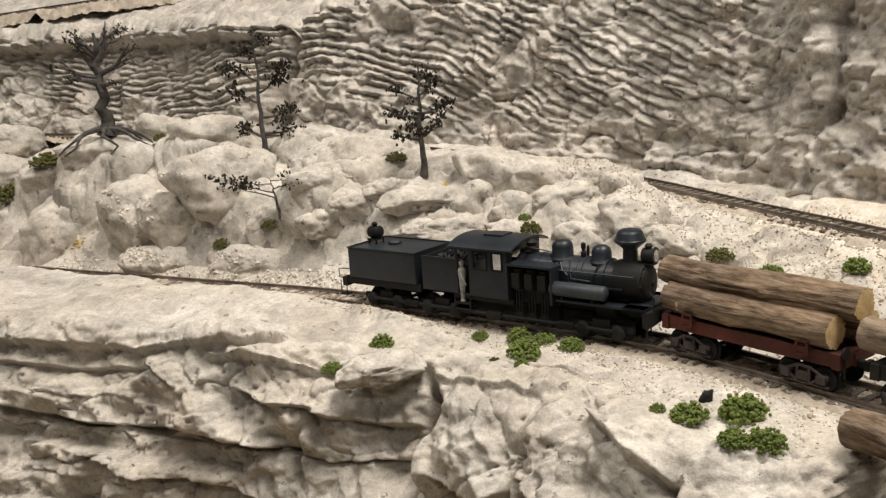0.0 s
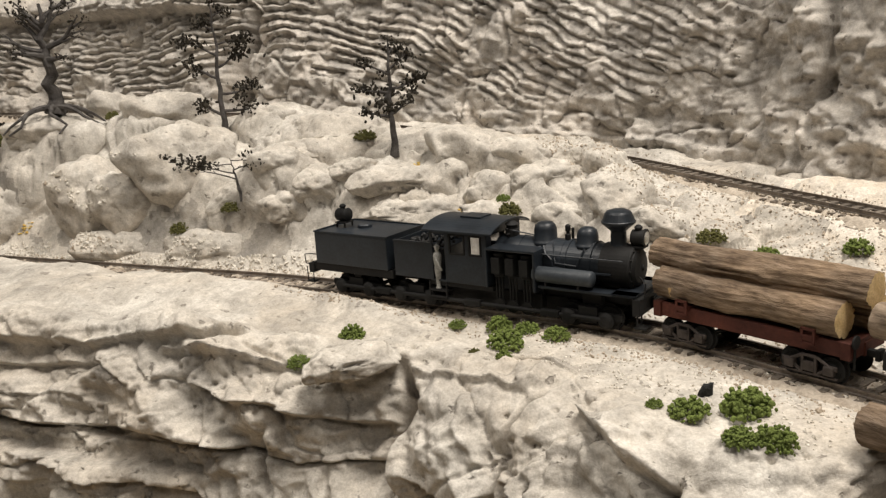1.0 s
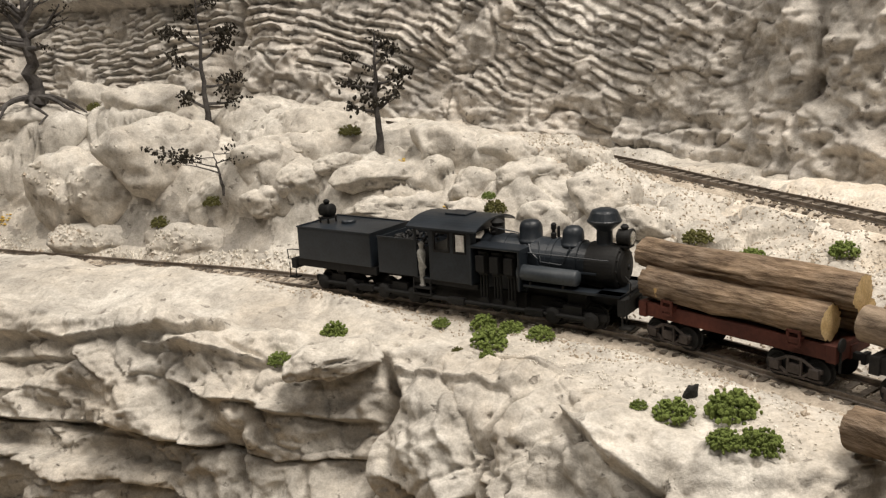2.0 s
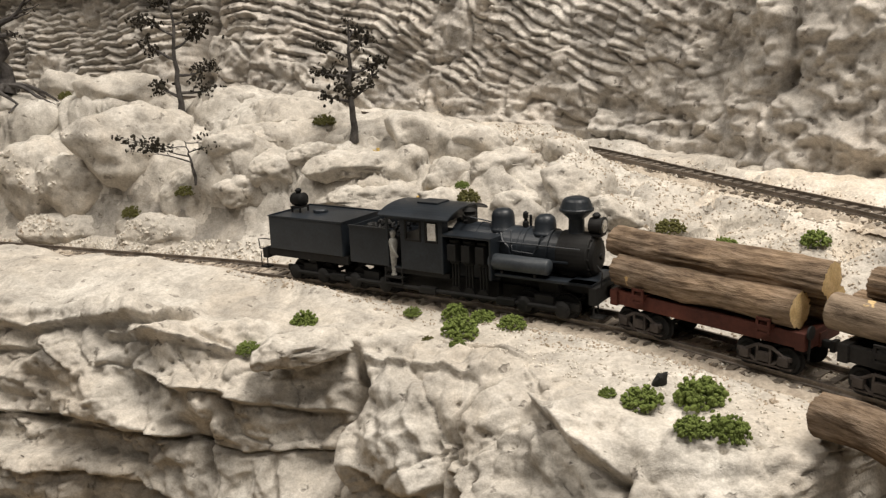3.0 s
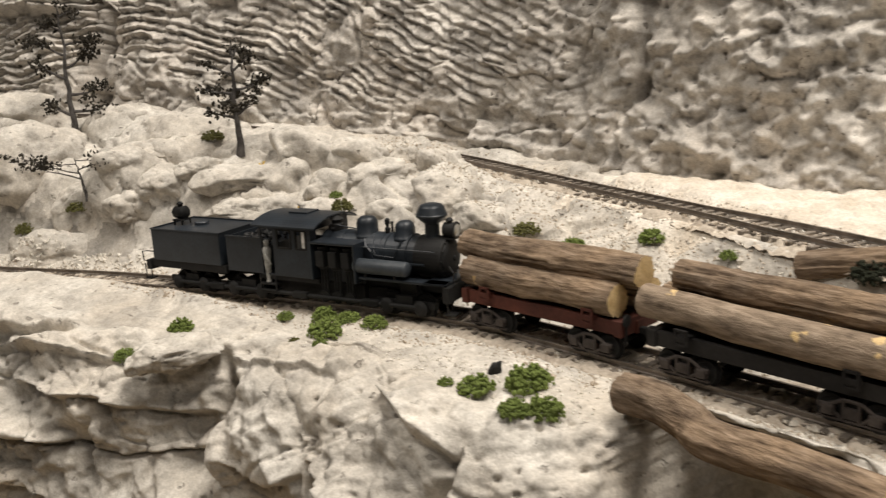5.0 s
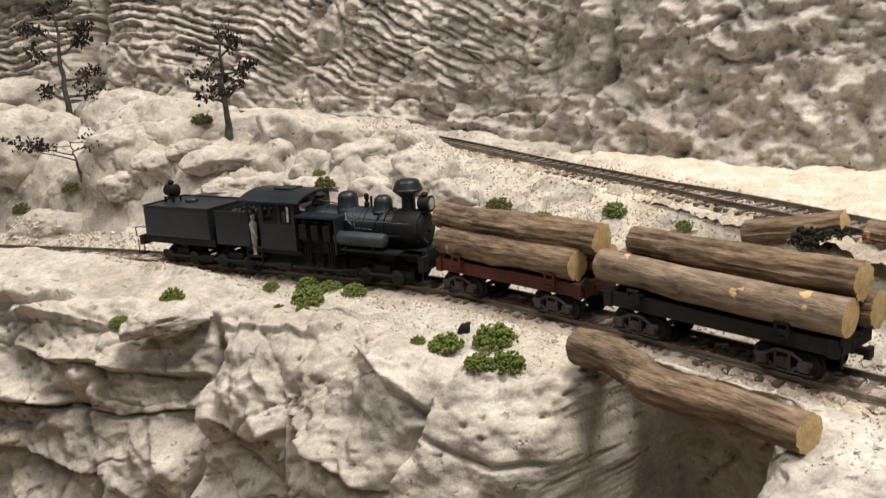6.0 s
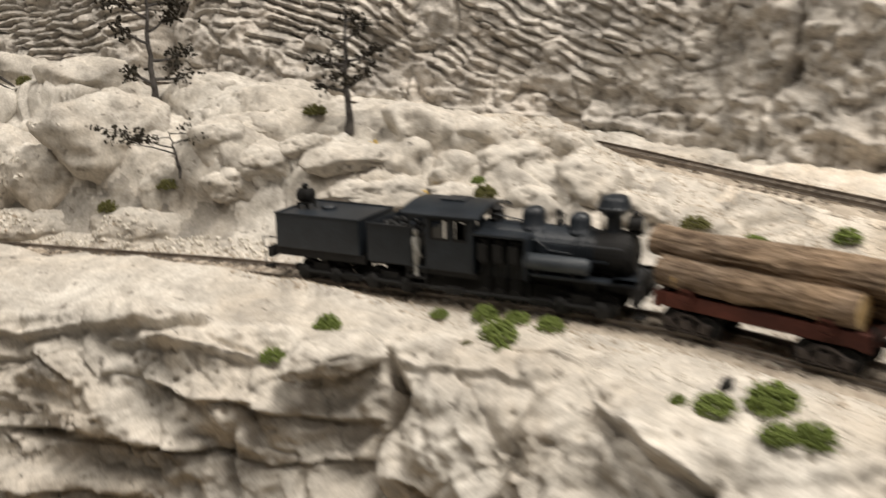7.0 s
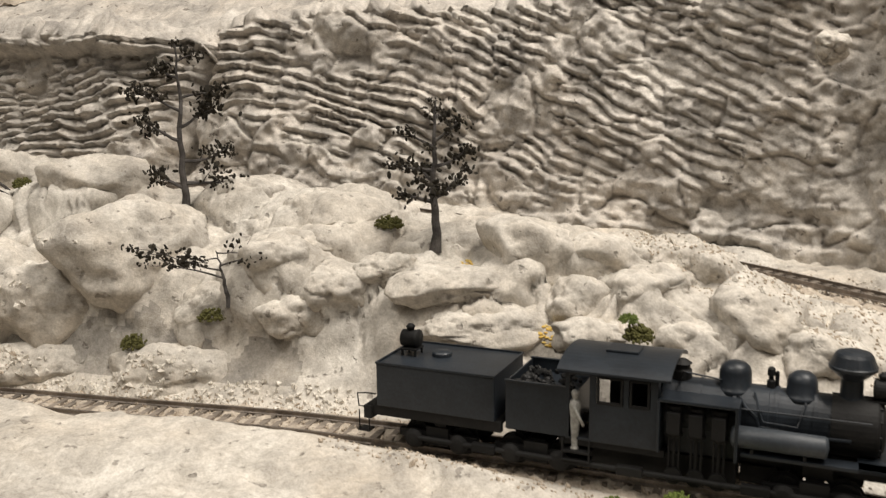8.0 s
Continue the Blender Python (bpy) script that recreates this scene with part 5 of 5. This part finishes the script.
def boulder(label, x, y, z, rx, rz, ry=None, turn=0, tilt=0, seed=1, lump=0.20, mat=None):
    """A rounded plaster rock: pillow shape, soft broad lumps, a few broken flats, creases and pits."""
    ry = min(0.85 * rx, 1.5 * rz) if ry is None else ry
    n = BALL
    size = np.array((rx, ry, rz))
    pillow = 1 / (np.abs(n) ** 2.7).sum(1) ** (1 / 2.7)
    p = n * size + seed * 3.17
    rough = lump * fbm(n * 1.5 + seed * 7.7, 3, gain=0.5, salt=seed)
    for j in range(15):
        a = hashed(np.array([seed]), np.array([j]), np.array([1]))[0] * 6.28
        b = hashed(np.array([seed]), np.array([j]), np.array([2]))[0] * 1.8 - 0.6
        w = np.array([math.cos(a) * math.cos(b), math.sin(a) * math.cos(b), math.sin(b)])
        over = np.clip(n @ w * (1 + rough) - 0.77, 0, None)
        rough = rough - over * 0.86
    f1, f2, cid = worley(n * 1.1 + seed * 5.3, seed)
    crease = 1 - step(0.0, 0.05, f2 - f1)
    rock = 0.0030 * facet(p[:, 0] / 0.012 + p[:, 1] / 0.02, p[:, 2] / 0.010, seed) + 0.0014 * facet(p[:, 0] / 0.005, p[:, 2] / 0.0045 + p[:, 1] / 0.007, seed + 3)
    g1, _, gid = worley(p * 130, seed + 29)
    pit = (1 - step(0.04, 0.30, g1)) * (gid > 0.68)
    fine = rock + 0.0013 * fbm(p * 65, 4, salt=seed + 9) + 0.0006 * fbm(p * 300, 2, salt=seed + 19) - 0.0016 * crease * (cid > 0.5) - 0.0022 * pit
    v = n * (pillow * (1 + rough))[:, None] * size + n * fine[:, None]
    me = bpy.data.meshes.new("boulder")
    me.from_pydata(v.tolist(), [], BALL_F.tolist())
    me.shade_smooth()
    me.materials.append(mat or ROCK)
    ob = new("boulder", me)
    ob.matrix_world = pose(x, y, z, 0, tilt, turn)
    return tagged(ob, label, "boulder", group="boulders on the bank")


for k, (label, *row) in enumerate(BOULDERS):
    rock_ob = boulder(label, *row, seed=k + 2)
    at = pose(*row[:3], 0, row[7] if len(row) > 7 else 0, row[6] if len(row) > 6 else 0)
    if row[2] < 0.1:
        SET_ROCKS.append((rock_ob, at, at.inverted(), row[0], row[1], 1.4 * row[3]))
bpy.context.view_layer.update()

# ---- the bench that carries the layout ----
PLY = two_tone("plain_plywood", (0.32, 0.23, 0.13), (0.45, 0.34, 0.20), 12, 0.7, grain=120)
bench = thing("layout_table", "plain plywood table that carries the model landscape", "table", pose(0, 0, -1.1))
bm = bmesh.new()
box(bm, -0.95, 0.62, 0.05, 1.45, 0.765, 0.80, 0.004)
part("tabletop", bm, PLY, bench)
for x in (-0.88, 0.50):
    for y in (0.12, 1.32):
        bm = bmesh.new()
        box(bm, x, x + 0.06, y, y + 0.06, 0.0, 0.766, 0.004)
        part("leg", bm, PLY, bench)

# ---- trees ----
TREEBARK = two_tone("dark_grey_twisted_bark", (0.045, 0.040, 0.038), (0.13, 0.12, 0.112), 200, 0.9, 0, 1500, 0.0003)
LEAF = two_tone("dry_dark_brown_green_leaves", (0.012, 0.010, 0.007), (0.045, 0.038, 0.026), 180, 0.9, 0, 900, 0.0002)
GREEN = two_tone("moss_green_foam_foliage", (0.09, 0.125, 0.025), (0.25, 0.31, 0.085), 260, 0.95, 0, 1500, 0.0004)
DULLGREEN = two_tone("dull_olive_foam_foliage", (0.07, 0.07, 0.022), (0.20, 0.19, 0.065), 260, 0.95, 0, 1500, 0.0004)
DARKGREEN = two_tone("dark_dry_foliage", (0.012, 0.014, 0.008), (0.04, 0.045, 0.025), 260, 0.95, 0, 1500, 0.0004)
YELLOW = two_tone("yellow_moss", (0.50, 0.30, 0.05), (0.68, 0.52, 0.18), 200, 0.95, 0, 1500, 0.0003)
BLACKSTONE = two_tone("black_stone", (0.012, 0.012, 0.012), (0.035, 0.033, 0.03), 200, 0.8)


def cluster(bm, c, r, n, rng):
    """Small ragged leaf clumps round a place."""
    for _ in range(n):
        o = Vector([rng.gauss(0, 0.5) for _ in range(3)]) * r
        o.z *= 0.6
        q = r * rng.uniform(0.14, 0.32)
        m = Matrix.Translation(c + o) @ Euler([rng.uniform(0, 6) for _ in range(3)]).to_matrix().to_4x4() @ Matrix.Diagonal((1, rng.uniform(0.4, 0.9), rng.uniform(0.15, 0.5), 1))
        bmesh.ops.create_icosphere(bm, subdivisions=1, radius=q, matrix=m)


def limb(bm, a, way, length, r, rng, bend=0.35, n=6):
    """A crooked tapering branch; gives its places."""
    way = Vector(way).normalized()
    pts, p = [Vector(a)], Vector(a)
    for _ in range(n):
        way = (way + Vector([rng.uniform(-bend, bend) for _ in range(3)]) * 0.6 + Vector((0, 0, 0.04))).normalized()
        p = p + way * length / n
        pts.append(p.copy())
    tube(bm, pts, [r * (1 - 0.85 * k / n) for k in range(n + 1)], 7)
    return pts


def tree(label, base, height, radius, limbs, seed, leaves=14, size=0.0055, lean=(0, 0), roots=0, crown_top=True):
    """A model tree: a twisted tapering trunk, crooked limbs and small clumps of leaves. limbs: rows of height, bearing, length, rise."""
    rng = random.Random(seed)
    root = thing("tree", label, "tree", Matrix.Translation(base), group="trees on the bank")
    bm, leafy = bmesh.new(), []
    n = 12
    pts = []
    for k in range(n + 1):
        u = k / n
        pts.append(Vector((lean[0] * u + rng.uniform(-1, 1) * radius * 0.45 * (u > 0.05), lean[1] * u + rng.uniform(-1, 1) * radius * 0.45 * (u > 0.05), height * u - 0.003 * (k == 0))))
    tube(bm, pts, [radius * (1.35 if k == 0 else 1.0 - 0.82 * k / n) for k in range(n + 1)], 12)
    for h, bearing, length, rise in limbs:
        u = h * n
        k = min(int(u), n - 1)
        a = pts[k].lerp(pts[k + 1], u - k)
        b = math.radians(bearing)
        q = limb(bm, a, (math.cos(b), math.sin(b), rise), length, radius * (0.62 - 0.3 * h), rng)
        leafy += [q[-1], q[-2], q[-3]] if length > 0.010 else [q[-1], q[-2]]
        for j in (2, 3, 4):
            b2 = b + rng.uniform(-1.2, 1.2)
            t = limb(bm, q[j], (math.cos(b2), math.sin(b2), rng.uniform(-0.2, 0.7)), length * rng.uniform(0.25, 0.5), radius * 0.2, rng, n=4)
            leafy.append(t[-1])
    for k in range(roots):
        b = math.radians(200 + 300 * k / max(roots, 1))
        p, q = Vector((0, 0, 0.001)), []
        for j in range(7):
            out = radius * 0.8 + 0.0048 * j
            x, y = base[0] + out * math.cos(b), base[1] + out * math.sin(b)
            q.append(Vector((out * math.cos(b), out * math.sin(b), 0.002 - 0.00042 * j * j)))
            b += rng.uniform(-0.25, 0.25)
        tube(bm, q, [radius * 0.36 * (1 - 0.11 * j) for j in range(7)], 6)
    part("trunk", bm, TREEBARK, root, "dark grey twisted trunk with bare limbs")
    if leaves:
        bm = bmesh.new()
        for c in leafy + ([pts[-1]] if crown_top else []):
            if rng.random() < 0.8:
                cluster(bm, c, size * rng.uniform(0.6, 1.15), leaves, rng)
        part("crown", bm, LEAF, root, "sparse dark brown-green leaf clumps")
    return root


tree("old bare grey tree with spreading roots on a boulder", (-0.2005, 0.7095, 0.0825), 0.066, 0.0050, [(0.55, 200, 0.030, 0.25), (0.58, 350, 0.034, 0.55), (0.62, 160, 0.026, 0.9), (0.7, 20, 0.030, 0.9), (0.74, 250, 0.02, 0.6), (0.8, 190, 0.022, 0.5), (0.85, 40, 0.024, 1.2), (0.5, 230, 0.024, 0.05), (0.48, 330, 0.02, 0.1)], 5, 6, 0.0046, roots=7, crown_top=False)
tree("thin pine tree with sparse dark clumps on the bank", (-0.087, 0.672, drop(-0.087, 0.672)), 0.076, 0.0019, [(0.13, 185, 0.018, 0.5), (0.16, 350, 0.026, 0.1), (0.3, 5, 0.022, 0.05), (0.42, 180, 0.022, 0.35), (0.5, 10, 0.020, 0.15), (0.6, 190, 0.024, 0.25), (0.68, 350, 0.018, 0.2), (0.8, 170, 0.010, 0.4), (0.9, 20, 0.009, 0.3)], 11, 16, 0.0058)
tree("small dark pine tree on the bank", (0.0160, 0.598, drop(0.016, 0.598)), 0.060, 0.0020, [(0.30, 185, 0.017, 0.25), (0.33, 350, 0.018, 0.2), (0.38, 270, 0.012, 0.1), (0.45, 100, 0.013, 0.2), (0.52, 175, 0.017, 0.1), (0.55, 10, 0.018, 0.05), (0.68, 190, 0.016, 0.35), (0.72, 350, 0.015, 0.5), (0.85, 60, 0.008, 0.8)], 23, 15, 0.0056)
tree("low dead sapling with dark clumps beside a boulder", (-0.0695, 0.6055, drop(-0.0695, 0.6055) - 0.001), 0.021, 0.0010, [(0.45, 185, 0.034, 0.15), (0.6, 200, 0.038, 0.45), (0.7, 350, 0.022, 0.15), (0.85, 230, 0.024, 0.3), (0.95, 10, 0.018, 0.0)], 31, 12, 0.0045, lean=(-0.004, 0))


# ---- shrubs and moss ----


def shrub_mesh(seed, flat=0.8):
    """A ragged foam clump with a lumpy outline."""
    rng = random.Random(seed)
    bm = bmesh.new()
    for _ in range(340):
        a, b = rng.uniform(0, 6.283), math.asin(rng.uniform(-0.15, 1))
        r = rng.uniform(0.45, 1.0)
        c = Vector((math.cos(a) * math.cos(b), math.sin(a) * math.cos(b), math.sin(b) * flat)) * r
        q = rng.uniform(0.06, 0.15)
        m = Matrix.Translation(c) @ Euler([rng.uniform(0, 6) for _ in range(3)]).to_matrix().to_4x4() @ Matrix.Diagonal((1, rng.uniform(0.6, 1), rng.uniform(0.5, 1), 1))
        bmesh.ops.create_icosphere(bm, subdivisions=1, radius=q, matrix=m)
    me = bpy.data.meshes.new("shrub")
    bm.to_mesh(me)
    bm.free()
    return me


SHRUBS = [shrub_mesh(k) for k in (3, 4, 5, 6)]
for me in SHRUBS:
    me.materials.append(GREEN)
DULL = [m.copy() for m in SHRUBS[:2]]
DARK = [m.copy() for m in SHRUBS[2:]]
for some, mm in ((DULL, DULLGREEN), (DARK, DARKGREEN)):
    for m in some:
        m.materials.clear()
        m.materials.append(mm)


def shrub(x, y, r, k, kind="green", z=None):
    meshes = {"green": SHRUBS, "olive": DULL, "dark": DARK}[kind]
    rng = random.Random(k * 7 + 1)
    ob = new("shrub", meshes[k % len(meshes)])
    ob.matrix_world = pose(x, y, drop(x, y) + r * 0.08 if z is None else z, 0, 0, rng.uniform(0, 360)) @ Matrix.Diagonal((r * rng.uniform(1.05, 1.3), r * rng.uniform(1.05, 1.3), r * rng.uniform(1.0, 1.25), 1))
    labels = {"green": "bright moss-green foam shrub on the pale rock", "olive": "dull olive foam shrub on the pale rock", "dark": "dark dry foam shrub on the pale rock"}
    return tagged(ob, labels[kind], "shrub", group="shrubs")


for k, row in enumerate((
    (0.0369, 0.4640, 0.0033), (0.0534, 0.4545, 0.0052), (0.0530, 0.4330, 0.0068), (0.0510, 0.4190, 0.0030), (0.0632, 0.4440, 0.0046), (0.0730, 0.4345, 0.0043), (0.0408, 0.4310, 0.0020, "olive"),
    (0.1001, 0.3605, 0.0058), (0.0905, 0.3655, 0.0025), (0.1177, 0.3590, 0.0072), (0.1168, 0.3370, 0.0055), (0.1075, 0.3395, 0.0045),
    (-0.0065, 0.4620, 0.0052), (-0.0274, 0.4500, 0.0042), (-0.168, 0.477, 0.0055),
    (-0.289, 0.748, 0.011, "olive"), (-0.251, 0.728, 0.010, "olive"), (-0.163, 0.706, 0.0048, "olive"), (0.0, 0.618, 0.0055, "olive"), (0.0665, 0.5090, 0.0050, "olive", 0.0340), (0.0640, 0.5120, 0.0032, "green", 0.0395),
    (0.1458, 0.4705, 0.0055, "olive"), (0.161, 0.4505, 0.0050), (0.1718, 0.4285, 0.0056), (0.1690, 0.4220, 0.0034, "dark"), (0.1745, 0.4150, 0.0030, "dark"), (0.1898, 0.4340, 0.0056), (0.1799, 0.3985, 0.0045, "olive"), (0.2069, 0.4001, 0.0036), (0.190, 0.389, 0.004, "dark"),
    (-0.1086, 0.6200, 0.0050, "olive"), (-0.0763, 0.6090, 0.0050, "olive"), (0.2300, 0.3460, 0.0062, "dark"), (0.2360, 0.3380, 0.0052, "dark"),
)):
    shrub(row[0], row[1], row[2], k, *row[3:])


def moss(x, y, r, seed):
    rng = random.Random(seed)
    bm = bmesh.new()
    for _ in range(60):
        a, q = rng.uniform(0, 6.28), r * math.sqrt(rng.random())
        px, py = x + q * math.cos(a), y + q * math.sin(a)
        if abs(drop(px, py) - drop(x, y)) > 0.0035:
            continue
        bmesh.ops.create_icosphere(bm, subdivisions=1, radius=r * rng.uniform(0.12, 0.26), matrix=Matrix.Translation((px - x, py - y, drop(px, py) - drop(x, y))) @ Matrix.Diagonal((1, 1, 0.4, 1)))
    ob = part("moss_patch", bm, YELLOW)
    ob.location = (x, y, drop(x, y))
    return tagged(ob, "thin patch of yellow moss on the rock", "moss", group="moss patches")


for k, (x, y, r) in enumerate(((0.0476, 0.5440, 0.0050), (-0.2194, 0.6800, 0.006), (0.0265, 0.588, 0.0045), (-0.004, 0.602, 0.004))):
    moss(x, y, r, k)
bm = bmesh.new()
bmesh.ops.create_icosphere(bm, subdivisions=2, radius=1.0)
for v in bm.verts:
    v.co *= 1 + 0.35 * noise.noise(v.co * 1.7)
ob = part("stone", bm, BLACKSTONE)
ob.matrix_world = pose(0.1085, 0.3703, drop(0.1085, 0.3703) + 0.001, 20, 15, 30) @ Matrix.Diagonal((0.0024, 0.0018, 0.0034, 1))
tagged(ob, "small jagged black stone beside a shrub", "stone")

# logs lying beside the upper track
log("short brown log lying beside the upper track", [(0.2185, 0.3700, drop(0.2185, 0.37) + 0.0044), (0.2400, 0.3420, drop(0.240, 0.342) + 0.0046)], 0.0046, 0.0048, seed=41)
log("pale brown log lying behind the track", [(0.2405, 0.3300, drop(0.2405, 0.33) + 0.0046), (0.2600, 0.2980, drop(0.26, 0.298) + 0.0046)], 0.0046, 0.0048, seed=43)

# ---- loose stones ----
PALE = two_tone("pale_stone_chips", (0.55, 0.50, 0.43), (0.82, 0.78, 0.70), 400, 0.9, grain=1500)
TAN = two_tone("tan_stone_chips", (0.34, 0.28, 0.21), (0.62, 0.53, 0.43), 500, 0.9, grain=1500)


def beside(line, s0, s1, d0, d1):
    def where(rng):
        s, d = rng.uniform(s0, s1), rng.uniform(d0, d1)
        if line is LOW and 0.112 < s < 0.205:
            d = max(d, rng.uniform(-0.019, -0.012))
        q = line.place(s, d, 0.0)
        return q[0], q[1], max(drop(q[0], q[1]), (-0.0026 if line is LOW else float(high_z(q[0])) - 0.0026) if abs(d) < 0.013 else -1) + 0.0001
    return where


pebbles("gravel", 4200, beside(LOW, -0.16, 0.26, -0.030, 0.022), "fine grey-tan gravel strewn along the lower track", TAN, (0.0003, 0.0009), 3)
pebbles("gravel", 2600, beside(LOW, -0.03, 0.22, -0.055, 0.034), "pale stone chips strewn over the shelf", PALE, (0.0003, 0.0010), 4)
pebbles("gravel", 5000, beside(HIGH, -0.02, 0.40, -0.055, 0.022), "tan gravel on the slope below the upper track", TAN, (0.0003, 0.0009), 5)
pebbles("gravel", 2600, beside(HIGH, -0.02, 0.40, -0.055, 0.022), "pale stone chips on the slope below the upper track", PALE, (0.0003, 0.0011), 6)
pebbles("rubble", 900, beside(LOW, -0.40, -0.17, 0.012, 0.025), "pale broken rubble beside the lower track", PALE, (0.0006, 0.0020), 7)
pebbles("gravel", 2400, beside(LOW, -0.40, -0.16, -0.014, 0.020), "grey-tan gravel beside the lower track", TAN, (0.0003, 0.0010), 8)
